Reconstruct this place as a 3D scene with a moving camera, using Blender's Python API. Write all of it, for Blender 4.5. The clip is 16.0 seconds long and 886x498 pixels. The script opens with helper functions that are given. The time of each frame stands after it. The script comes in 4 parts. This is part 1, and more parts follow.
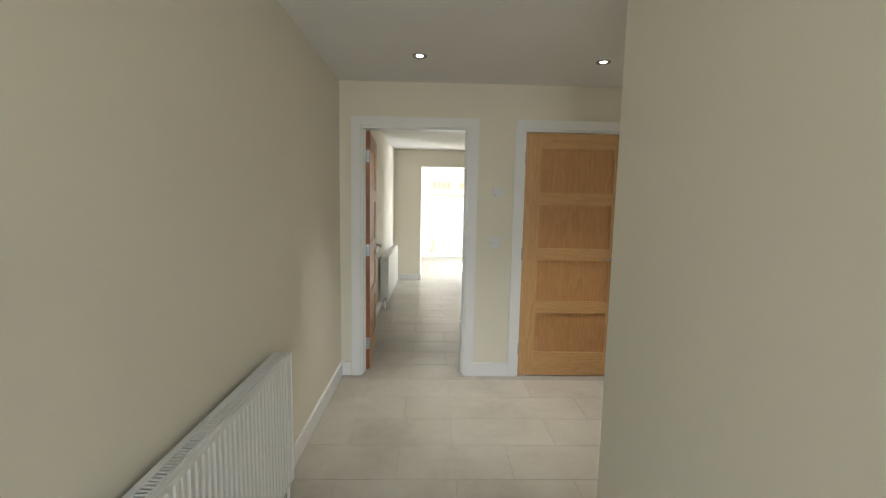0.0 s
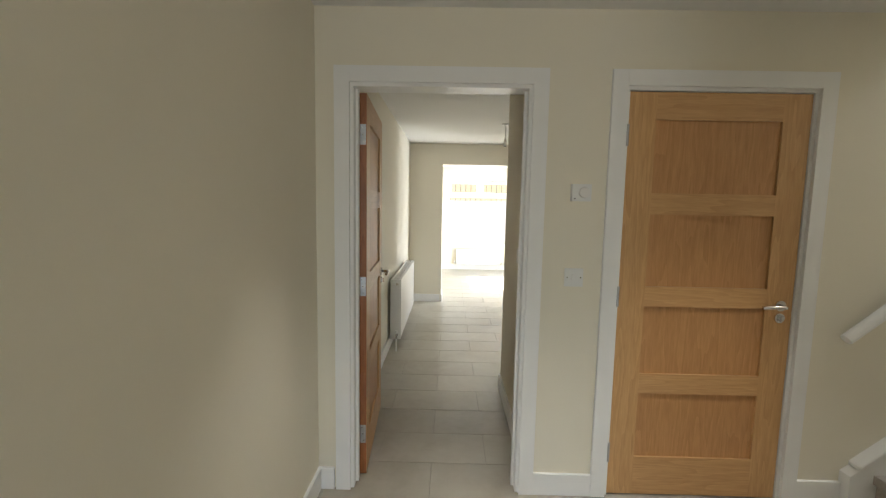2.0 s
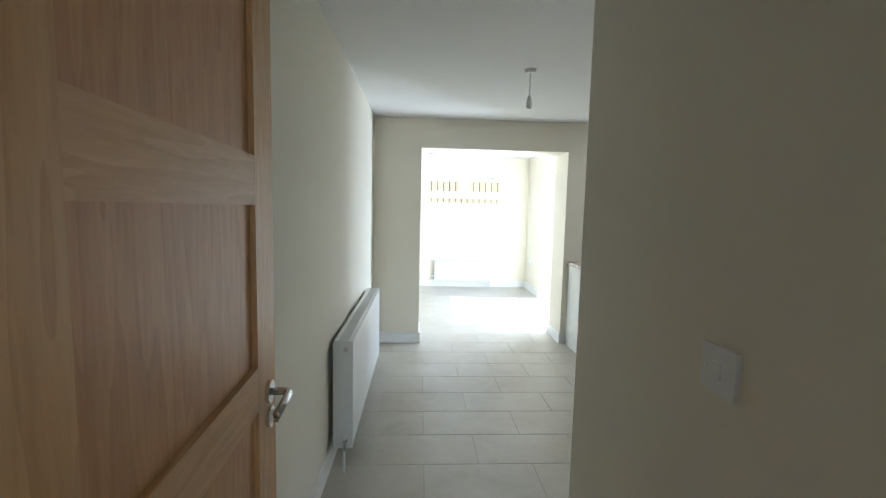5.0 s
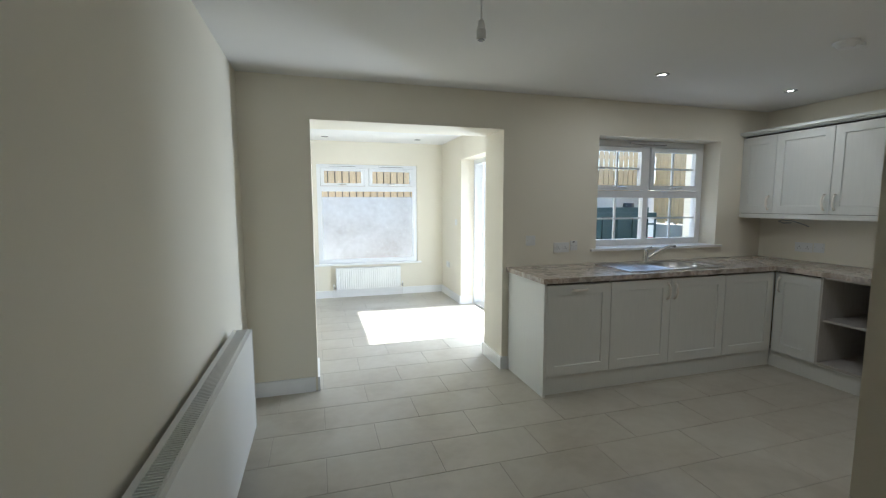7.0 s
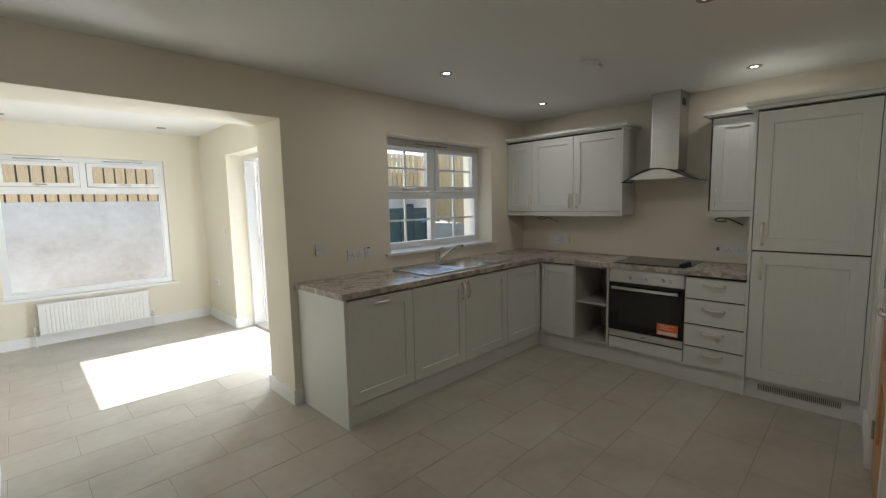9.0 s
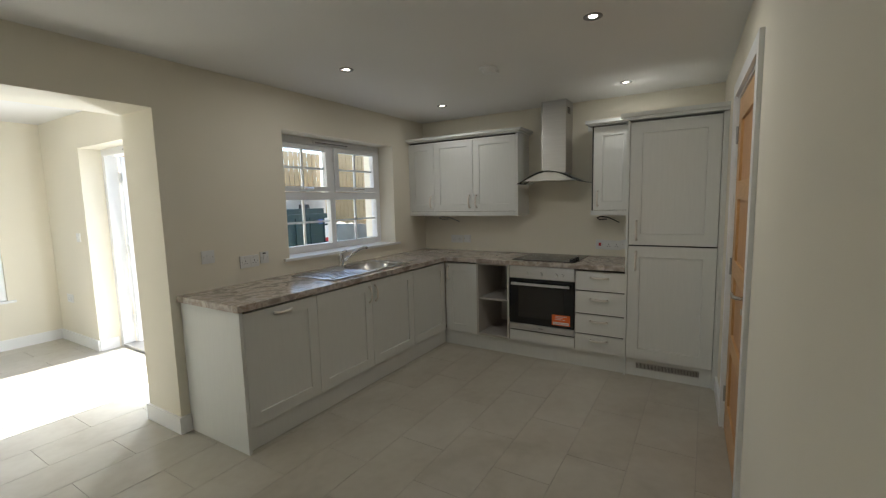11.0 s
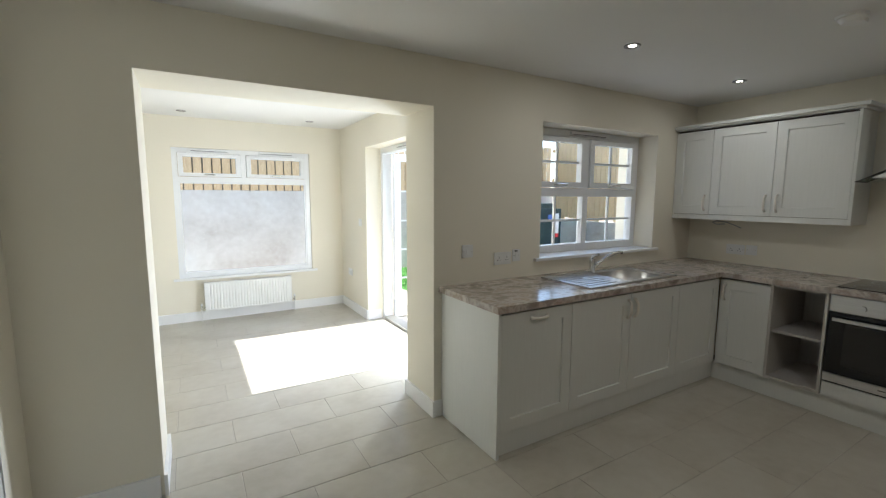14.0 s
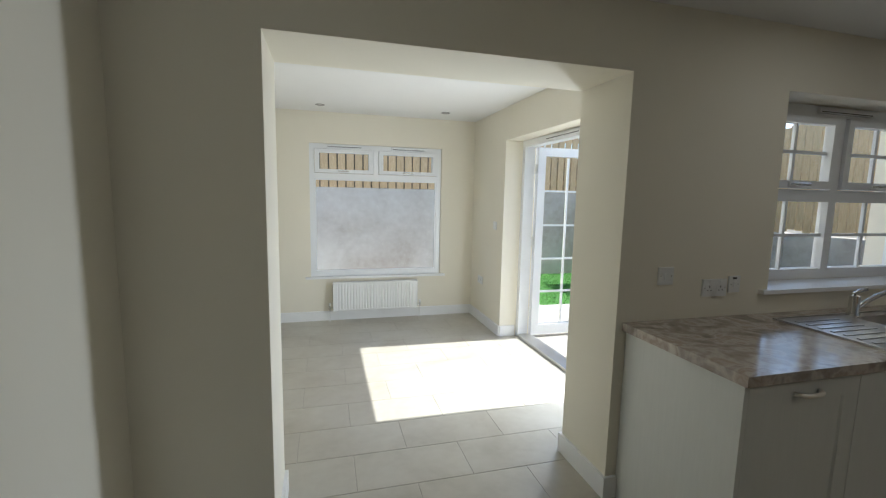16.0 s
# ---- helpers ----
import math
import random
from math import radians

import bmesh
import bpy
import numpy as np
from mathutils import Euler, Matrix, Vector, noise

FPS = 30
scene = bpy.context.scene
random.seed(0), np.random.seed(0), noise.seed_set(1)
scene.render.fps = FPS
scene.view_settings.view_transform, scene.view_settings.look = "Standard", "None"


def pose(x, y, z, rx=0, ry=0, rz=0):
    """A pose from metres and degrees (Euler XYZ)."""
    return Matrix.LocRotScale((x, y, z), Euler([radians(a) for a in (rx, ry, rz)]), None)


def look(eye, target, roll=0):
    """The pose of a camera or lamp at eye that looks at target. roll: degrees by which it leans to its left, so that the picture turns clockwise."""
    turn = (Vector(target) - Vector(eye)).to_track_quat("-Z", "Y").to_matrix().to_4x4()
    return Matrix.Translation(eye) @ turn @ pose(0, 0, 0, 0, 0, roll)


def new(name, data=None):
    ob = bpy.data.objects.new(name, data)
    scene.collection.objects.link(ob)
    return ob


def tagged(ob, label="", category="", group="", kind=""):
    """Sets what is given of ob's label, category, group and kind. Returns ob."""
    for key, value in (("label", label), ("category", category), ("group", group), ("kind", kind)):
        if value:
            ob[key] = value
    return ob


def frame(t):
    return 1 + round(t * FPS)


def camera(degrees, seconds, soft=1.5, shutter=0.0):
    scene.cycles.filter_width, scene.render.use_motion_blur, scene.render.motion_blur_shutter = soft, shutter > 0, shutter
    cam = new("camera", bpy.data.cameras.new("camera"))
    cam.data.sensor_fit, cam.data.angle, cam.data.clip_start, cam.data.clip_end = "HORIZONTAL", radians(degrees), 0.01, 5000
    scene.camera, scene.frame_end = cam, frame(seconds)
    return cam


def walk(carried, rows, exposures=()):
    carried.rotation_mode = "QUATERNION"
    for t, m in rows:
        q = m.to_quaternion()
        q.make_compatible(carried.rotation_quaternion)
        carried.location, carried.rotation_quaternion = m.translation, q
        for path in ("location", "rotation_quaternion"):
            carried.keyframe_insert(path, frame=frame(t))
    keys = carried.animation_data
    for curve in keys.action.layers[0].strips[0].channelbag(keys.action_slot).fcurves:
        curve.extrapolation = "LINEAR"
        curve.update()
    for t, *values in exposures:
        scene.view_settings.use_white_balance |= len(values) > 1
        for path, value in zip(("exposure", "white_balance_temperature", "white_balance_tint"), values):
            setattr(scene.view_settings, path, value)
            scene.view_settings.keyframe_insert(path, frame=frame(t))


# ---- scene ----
cam = camera(91.8, 16.0, soft=1.25)
PATH = [
    (0, (0.233, 0.085, 1.443), (0.287, 2.072, 1.224), 1.1),
    (0.5, (0.193, 0.416, 1.445), (0.214, 2.404, 1.23), 1.0),
    (1, (0.191, 0.786, 1.45), (0.194, 2.775, 1.24), 0.9),
    (1.5, (0.179, 1.115, 1.442), (0.158, 3.105, 1.239), 1.0),
    (2, (0.144, 1.47, 1.454), (0.116, 3.46, 1.253), 1.1),
    (2.5, (0.126, 1.808, 1.452), (0.099, 3.798, 1.254), 1.1),
    (3, (0.094, 2.143, 1.441), (0.074, 4.133, 1.244), 1.2),
    (3.5, (0.058, 2.425, 1.442), (0.06, 4.416, 1.246), 1.1),
    (4, (0.036, 2.748, 1.442), (0.078, 4.738, 1.249), 1.1),
    (4.2, (0.04, 2.871, 1.435), (0.085, 4.862, 1.256), 1.5),
    (6.3, (-0.008, 4.206, 1.43), (0.343, 6.165, 1.224), 0.1),
    (6.5, (0.011, 4.313, 1.435), (0.414, 6.261, 1.228), 0.2),
    (7, (0.062, 4.545, 1.438), (0.62, 6.454, 1.232), -0.1),
    (7.5, (0.115, 4.705, 1.433), (0.86, 6.55, 1.226), -0.3),
    (8, (0.168, 4.838, 1.435), (1.158, 6.563, 1.23), -0.7),
    (8.5, (0.198, 4.92, 1.455), (1.395, 6.508, 1.241), -1.0),
    (9, (0.222, 4.973, 1.45), (1.624, 6.384, 1.24), -1.2),
    (9.5, (0.233, 4.996, 1.456), (1.787, 6.237, 1.242), -1.4),
    (10, (0.239, 5.022, 1.463), (1.901, 6.112, 1.243), -1.4),
    (10.2, (0.238, 5.032, 1.46), (1.933, 6.07, 1.239), -1.4),
    (12.3, (0.189, 5.126, 1.485), (1.858, 6.203, 1.247), -1.5),
    (12.5, (0.198, 5.159, 1.493), (1.805, 6.326, 1.248), -1.1),
    (13, (0.197, 5.256, 1.487), (1.623, 6.638, 1.248), -0.5),
    (13.5, (0.203, 5.359, 1.483), (1.435, 6.917, 1.246), -0.2),
    (14, (0.215, 5.478, 1.49), (1.223, 7.189, 1.251), 0.2),
    (14.5, (0.214, 5.621, 1.485), (1.036, 7.428, 1.241), 0.5),
    (15, (0.208, 5.812, 1.484), (0.898, 7.673, 1.238), 0.6),
    (15.5, (0.206, 5.985, 1.494), (0.812, 7.876, 1.248), 1.0),
    (16, (0.241, 6.2, 1.49), (0.767, 8.114, 1.244), 1.2),
]
walk(cam, [(t, look(eye, target, roll)) for t, eye, target, roll in PATH],
     [(0.0, 2.85, 6000, 9), (1.0, 2.92, 6000, 9), (2.0, 2.75, 6150, 9), (3.0, 2.6, 5750, 8), (3.5, 2.7, 5250, 6), (4.2, 2.75, 5180, 6), (6.5, 1.98, 5300, 6), (8.0, 1.55, 5800, 8), (10.0, 1.5, 6050, 9), (12.5, 2.05, 5800, 8), (14.0, 1.7, 5750, 8), (16.0, 0.95, 5750, 7)])

# ---- light ----
world = bpy.data.worlds.new("world")
scene.world = world
world.use_nodes = True
wt = world.node_tree
sky = wt.nodes.new("ShaderNodeTexSky")
sky.sky_type = 'NISHITA'
sky.sun_disc = False
sky.sun_elevation = radians(48)
sky.sun_rotation = radians(91)
wt.nodes["Background"].inputs[1].default_value = 0.15
wt.links.new(sky.outputs[0], wt.nodes["Background"].inputs[0])

sun = new("sun", bpy.data.lights.new("sun", 'SUN'))
sun.data.energy, sun.data.angle, sun.data.color = 5.0, radians(0.5), (1.0, 0.95, 0.87)
sun.matrix_world = look((8, 8.6, 9), (8 - math.cos(radians(48)), 8.62, 9 - math.sin(radians(48))))


def area(name, eye, target, w, h, power, colour=(1, 1, 1)):
    lamp = new(name, bpy.data.lights.new(name, 'AREA'))
    lamp.data.shape, lamp.data.size, lamp.data.size_y = 'RECTANGLE', w, h
    lamp.data.energy, lamp.data.color = power, colour
    lamp.matrix_world = look(eye, target)
    return lamp


# daylight in the openings: french doors, front door glazing, landing window
area("daylight_french_doors", (2.20, 8.90, 0.85), (0, 9.1, 0.75), 0.2, 1.5, 13.5, (0.95, 0.97, 1.0))
area("daylight_front_door", (0.2, -2.35, 1.35), (0.2, 3, 1.2), 0.9, 1.6, 3.2, (1.0, 0.97, 0.92))
area("daylight_landing", (4.6, 3.0, 4.7), (3.0, 3.1, 1.0), 1.0, 0.9, 8, (1.0, 0.98, 0.95))


# ---- materials ----
def mat(name, colour, rough=0.6, metal=0.0, noise_scale=0, amount=0.06, bump=0.0, bump_scale=0, spec=0.5, stretch=None):
    m = bpy.data.materials.new(name)
    m.use_nodes = True
    nt = m.node_tree
    b = nt.nodes["Principled BSDF"]
    b.inputs["Base Color"].default_value = (*colour, 1)
    b.inputs["Roughness"].default_value = rough
    b.inputs["Metallic"].default_value = metal
    b.inputs["Specular IOR Level"].default_value = spec
    tc = nt.nodes.new("ShaderNodeTexCoord")
    src = tc.outputs["Object"]
    if stretch:
        mp = nt.nodes.new("ShaderNodeMapping")
        mp.inputs["Scale"].default_value = stretch
        nt.links.new(src, mp.inputs[0])
        src = mp.outputs[0]
    if noise_scale:
        big = nt.nodes.new("ShaderNodeTexNoise")
        big.inputs["Scale"].default_value = noise_scale
        big.inputs["Detail"].default_value = 6
        nt.links.new(src, big.inputs["Vector"])
        ramp = nt.nodes.new("ShaderNodeValToRGB")
        ramp.color_ramp.elements[0].position, ramp.color_ramp.elements[1].position = 0.3, 0.7
        ramp.color_ramp.elements[0].color = (*[c * (1 - amount) for c in colour], 1)
        ramp.color_ramp.elements[1].color = (*[min(1, c * (1 + amount)) for c in colour], 1)
        nt.links.new(big.outputs[0], ramp.inputs[0])
        nt.links.new(ramp.outputs[0], b.inputs["Base Color"])
    if bump:
        fine = nt.nodes.new("ShaderNodeTexNoise")
        fine.inputs["Scale"].default_value = bump_scale
        fine.inputs["Detail"].default_value = 3
        nt.links.new(src, fine.inputs["Vector"])
        bn = nt.nodes.new("ShaderNodeBump")
        bn.inputs["Strength"].default_value = bump
        bn.inputs["Distance"].default_value = 0.002
        nt.links.new(fine.outputs[0], bn.inputs["Height"])
        nt.links.new(bn.outputs[0], b.inputs["Normal"])
    return m


def oak(name, light, dark, vertical=True):
    m = mat(name, light, 0.42, bump=0.15, bump_scale=60)
    nt = m.node_tree
    b = nt.nodes["Principled BSDF"]
    tc = nt.nodes.new("ShaderNodeTexCoord")
    mp = nt.nodes.new("ShaderNodeMapping")
    mp.inputs["Scale"].default_value = (9, 9, 0.9) if vertical else (0.9, 9, 9)
    info = nt.nodes.new("ShaderNodeObjectInfo")
    add = nt.nodes.new("ShaderNodeVectorMath")
    comb = nt.nodes.new("ShaderNodeMath")
    comb.operation = 'MULTIPLY'
    comb.inputs[1].default_value = 37.0
    nt.links.new(info.outputs["Random"], comb.inputs[0])
    nt.links.new(tc.outputs["Object"], add.inputs[0])
    nt.links.new(comb.outputs[0], add.inputs[1])
    nt.links.new(add.outputs[0], mp.inputs[0])
    n1 = nt.nodes.new("ShaderNodeTexNoise")
    n1.inputs["Scale"].default_value = 1.1
    n1.inputs["Detail"].default_value = 2
    nt.links.new(mp.outputs[0], n1.inputs["Vector"])
    mul = nt.nodes.new("ShaderNodeMath")
    mul.operation = 'MULTIPLY'
    mul.inputs[1].default_value = 9.0
    nt.links.new(n1.outputs[0], mul.inputs[0])
    fr = nt.nodes.new("ShaderNodeMath")
    fr.operation = 'FRACT'
    nt.links.new(mul.outputs[0], fr.inputs[0])
    n2 = nt.nodes.new("ShaderNodeTexNoise")
    n2.inputs["Scale"].default_value = 14
    n2.inputs["Detail"].default_value = 4
    nt.links.new(mp.outputs[0], n2.inputs["Vector"])
    mx = nt.nodes.new("ShaderNodeMath")
    mx.operation = 'MULTIPLY_ADD'
    mx.inputs[1].default_value = 0.36
    nt.links.new(fr.outputs[0], mx.inputs[0])
    nt.links.new(n2.outputs[0], mx.inputs[2])
    ramp = nt.nodes.new("ShaderNodeValToRGB")
    ramp.color_ramp.elements[0].position, ramp.color_ramp.elements[1].position = 0.35, 1.0
    ramp.color_ramp.elements[0].color = (*light, 1)
    ramp.color_ramp.elements[1].color = (*dark, 1)
    nt.links.new(mx.outputs[0], ramp.inputs[0])
    nt.links.new(ramp.outputs[0], b.inputs["Base Color"])
    return m


def mottled(name, stops, scale, rough, distort=0.0, bump=0.0, per_object=0.0, detail=8, second=0):
    m = mat(name, stops[0][1], rough, bump=bump, bump_scale=90)
    nt = m.node_tree
    b = nt.nodes["Principled BSDF"]
    geo = nt.nodes.new("ShaderNodeNewGeometry")
    n = nt.nodes.new("ShaderNodeTexNoise")
    n.inputs["Scale"].default_value, n.inputs["Detail"].default_value = scale, detail
    n.inputs["Distortion"].default_value = distort
    nt.links.new(geo.outputs["Position"], n.inputs["Vector"])
    ramp = nt.nodes.new("ShaderNodeValToRGB")
    while len(ramp.color_ramp.elements) < len(stops):
        ramp.color_ramp.elements.new(0.5)
    for e, (p, c) in zip(ramp.color_ramp.elements, stops):
        e.position, e.color = p, (*c, 1)
    fac = n.outputs[0]
    if per_object:
        info = nt.nodes.new("ShaderNodeObjectInfo")
        ma = nt.nodes.new("ShaderNodeMath")
        ma.operation = 'MULTIPLY_ADD'
        ma.inputs[1].default_value = per_object
        nt.links.new(info.outputs["Random"], ma.inputs[0])
        nt.links.new(fac, ma.inputs[2])
        fac = ma.outputs[0]
    if second:
        n3 = nt.nodes.new("ShaderNodeTexNoise")
        n3.inputs["Scale"].default_value, n3.inputs["Detail"].default_value = second, 4
        nt.links.new(geo.outputs["Position"], n3.inputs["Vector"])
        ma2 = nt.nodes.new("ShaderNodeMath")
        ma2.operation = 'MULTIPLY_ADD'
        ma2.inputs[1].default_value = 0.3
        ma2b = nt.nodes.new("ShaderNodeMath")
        ma2b.operation = 'SUBTRACT'
        ma2b.inputs[1].default_value = 0.5
        nt.links.new(n3.outputs[0], ma2b.inputs[0])
        nt.links.new(ma2b.outputs[0], ma2.inputs[0])
        nt.links.new(fac, ma2.inputs[2])
        fac = ma2.outputs[0]
    nt.links.new(fac, ramp.inputs[0])
    nt.links.new(ramp.outputs[0], b.inputs["Base Color"])
    return m


CREAM = mat("cream_paint", (0.81, 0.765, 0.645), 0.75, noise_scale=1.3, amount=0.015, bump=0.12, bump_scale=160, spec=0.25)
CEIL = mat("ceiling_paint", (0.80, 0.79, 0.76), 0.9, noise_scale=1.1, amount=0.015, bump=0.1, bump_scale=140, spec=0.2)
GLOSSW = mat("white_gloss_paint", (0.85, 0.85, 0.84), 0.28, noise_scale=5, amount=0.02)
RADW = mat("white_enamel", (0.82, 0.82, 0.80), 0.32, noise_scale=4, amount=0.015)
UPVC = mat("white_upvc", (0.84, 0.85, 0.86), 0.25, noise_scale=3, amount=0.01)
PLASTIC = mat("white_plastic", (0.78, 0.78, 0.76), 0.3)
DARKP = mat("black_plastic", (0.012, 0.012, 0.013), 0.35)
OAKV = oak("oak_upright", (0.66, 0.405, 0.185), (0.53, 0.30, 0.12))
OAKH = oak("oak_level", (0.65, 0.395, 0.18), (0.53, 0.30, 0.122), False)
OAKP = oak("oak_panel_veneer", (0.60, 0.325, 0.135), (0.47, 0.24, 0.09))
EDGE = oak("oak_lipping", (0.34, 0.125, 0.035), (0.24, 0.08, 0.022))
GREY = mat("light_grey_cabinet", (0.72, 0.725, 0.69), 0.45, noise_scale=9, amount=0.018, bump=0.1, bump_scale=40, stretch=(9, 9, 0.7))
CARCASS = mat("grey_carcass_board", (0.50, 0.475, 0.44), 0.55, noise_scale=9, amount=0.06, stretch=(6, 6, 0.6))
STEEL = mat("brushed_steel", (0.62, 0.61, 0.60), 0.3, 1.0, noise_scale=6, amount=0.05, bump=0.08, bump_scale=60, stretch=(1, 1, 30))
CHROME = mat("satin_chrome", (0.72, 0.71, 0.69), 0.22, 1.0)
NICKEL = mat("satin_nickel", (0.84, 0.80, 0.73), 0.42, 0.7)
ZINC = mat("dull_zinc", (0.42, 0.43, 0.44), 0.45, 0.9, noise_scale=20, amount=0.1)
# near-black bodies: the shade in the gaps round the fronts is put into this colour
BOARD = mat("gap_shade_board", (0.07, 0.065, 0.06), 0.8, noise_scale=8, amount=0.1)
BLACKG = mat("black_glass", (0.008, 0.008, 0.009), 0.06)
OVENIN = mat("oven_window_glass", (0.022, 0.02, 0.018), 0.08)
ORANGE = mat("orange_sticker", (0.85, 0.16, 0.03), 0.45)
WHITEP = mat("white_print", (0.8, 0.78, 0.75), 0.5)
BLUEP = mat("blue_print", (0.08, 0.14, 0.4), 0.4)
REDP = mat("red_rocker", (0.5, 0.02, 0.02), 0.35)
CARPET = mat("beige_carpet", (0.47, 0.425, 0.375), 0.95, noise_scale=110, amount=0.12, bump=0.7, bump_scale=420, spec=0.1)
GROUT = mat("grout", (0.39, 0.365, 0.32), 0.9, noise_scale=30, amount=0.1)
TILE = mottled("porcelain_tile", [(0.3, (0.385, 0.348, 0.28)), (0.55, (0.455, 0.423, 0.352)), (0.8, (0.51, 0.483, 0.412))],
               2.2, 0.33, 0.6, bump=0.06, per_object=0.1, second=16)
STONE = mottled("marbled_laminate", [(0.30, (0.24, 0.195, 0.16)), (0.44, (0.38, 0.33, 0.285)), (0.53, (0.56, 0.50, 0.44)), (0.62, (0.38, 0.31, 0.25)), (0.74, (0.64, 0.59, 0.53))],
                5.5, 0.16, 1.6, second=22)
RENDER = mottled("rendered_blockwork", [(0.28, (0.33, 0.28, 0.23)), (0.45, (0.43, 0.39, 0.335)), (0.6, (0.49, 0.46, 0.405)), (0.75, (0.55, 0.53, 0.48))],
                 0.9, 0.9, 0.5, bump=0.5, second=9)
FENCE = oak("fence_timber", (0.62, 0.46, 0.26), (0.45, 0.31, 0.155))
PATIO = mottled("concrete_paving", [(0.3, (0.50, 0.48, 0.44)), (0.7, (0.60, 0.58, 0.54))], 3, 0.9, bump=0.4, second=20)
SOIL = mottled("garden_ground", [(0.3, (0.12, 0.10, 0.07)), (0.7, (0.20, 0.17, 0.12))], 2, 0.95, bump=0.6, second=15)
GRASS = mottled("lawn_grass", [(0.3, (0.035, 0.13, 0.012)), (0.7, (0.09, 0.26, 0.03))], 9, 0.8, bump=0.9, second=60)
TANK = mat("green_polyethylene", (0.022, 0.043, 0.041), 0.5, noise_scale=3, amount=0.15)
BULB = mat("lamp_glow", (1, 1, 1), 0.4)
BULB.node_tree.nodes["Principled BSDF"].inputs["Emission Color"].default_value = (1.0, 0.88, 0.7, 1)
BULB.node_tree.nodes["Principled BSDF"].inputs["Emission Strength"].default_value = 4.0
BEZEL = mat("satin_bezel", (0.30, 0.29, 0.28), 0.35, 1.0)
LENS = mat("frosted_lens", (0.5, 0.5, 0.48), 0.3)
GLASS = mat("clear_glass", (1, 1, 1), 0.0)
GLASS.node_tree.nodes["Principled BSDF"].inputs["Transmission Weight"].default_value = 1.0
GLASS.node_tree.nodes["Principled BSDF"].inputs["IOR"].default_value = 1.08
SMOKE = mat("hood_glass", (0.75, 0.85, 0.82), 0.02)
SMOKE.node_tree.nodes["Principled BSDF"].inputs["Transmission Weight"].default_value = 0.95


# ---- builders ----
def box(bm, x0, x1, y0, y1, z0, z1):
    v = [bm.verts.new((x, y, z)) for z in (z0, z1) for y in (y0, y1) for x in (x0, x1)]
    for f in ((0, 2, 3, 1), (4, 5, 7, 6), (0, 1, 5, 4), (2, 6, 7, 3), (0, 4, 6, 2), (1, 3, 7, 5)):
        bm.faces.new([v[i] for i in f])
    return v


def bev(bm, width, segments=2):
    edges = [e for e in bm.edges if len(e.link_faces) == 2 and e.calc_face_angle(0) > 0.5]
    bmesh.ops.bevel(bm, geom=edges, offset=width, segments=segments, affect='EDGES', clamp_overlap=True)
    return bm


def cuboid(x0, x1, y0, y1, z0, z1, width=0.0, segments=2):
    bm = bmesh.new()
    box(bm, x0, x1, y0, y1, z0, z1)
    return bev(bm, width, segments) if width else bm


def cyl(bm, p, q, r, r2=None, n=20):
    p, q = Vector(p), Vector(q)
    m = Matrix.Translation((p + q) / 2) @ (q - p).to_track_quat('Z', 'Y').to_matrix().to_4x4()
    bmesh.ops.create_cone(bm, cap_ends=True, segments=n, radius1=r, radius2=r if r2 is None else r2, depth=(q - p).length, matrix=m)
    return bm


def rod(p, q, r, r2=None, n=20):
    return cyl(bmesh.new(), p, q, r, r2, n)


def tube(points, r, n=10):
    """A round bar swept along points."""
    bm = bmesh.new()
    pts = [Vector(p) for p in points]
    rings = []
    for i, p in enumerate(pts):
        d = (pts[min(i + 1, len(pts) - 1)] - pts[max(i - 1, 0)]).normalized()
        side = d.cross(Vector((0.31, 0.17, 0.93))).normalized()
        up = d.cross(side)
        rings.append([bm.verts.new(p + r * (math.cos(a) * side + math.sin(a) * up)) for a in [2 * math.pi * k / n for k in range(n)]])
    for a, b in zip(rings, rings[1:]):
        for k in range(n):
            bm.faces.new((a[k], a[(k + 1) % n], b[(k + 1) % n], b[k]))
    bm.faces.new(rings[0])
    bm.faces.new(rings[-1][::-1])
    return bm


def part(name, bm, material, parent=None, label="", smooth=False):
    bmesh.ops.recalc_face_normals(bm, faces=bm.faces[:])
    me = bpy.data.meshes.new(name)
    bm.to_mesh(me)
    bm.free()
    me.materials.append(material)
    if smooth:
        for p in me.polygons:
            p.use_smooth = True
    ob = new(name, me)
    if parent:
        ob.parent = parent
    if label:
        tagged(ob, label)
    return ob


def thing(name, m, label, category, group="", kind=""):
    ob = new(name)
    ob.matrix_basis = m
    return tagged(ob, label, category, group, kind)


def struct(name, bm, material, label, category="wall"):
    return tagged(part(name, bm, material), label, category, kind="structure")


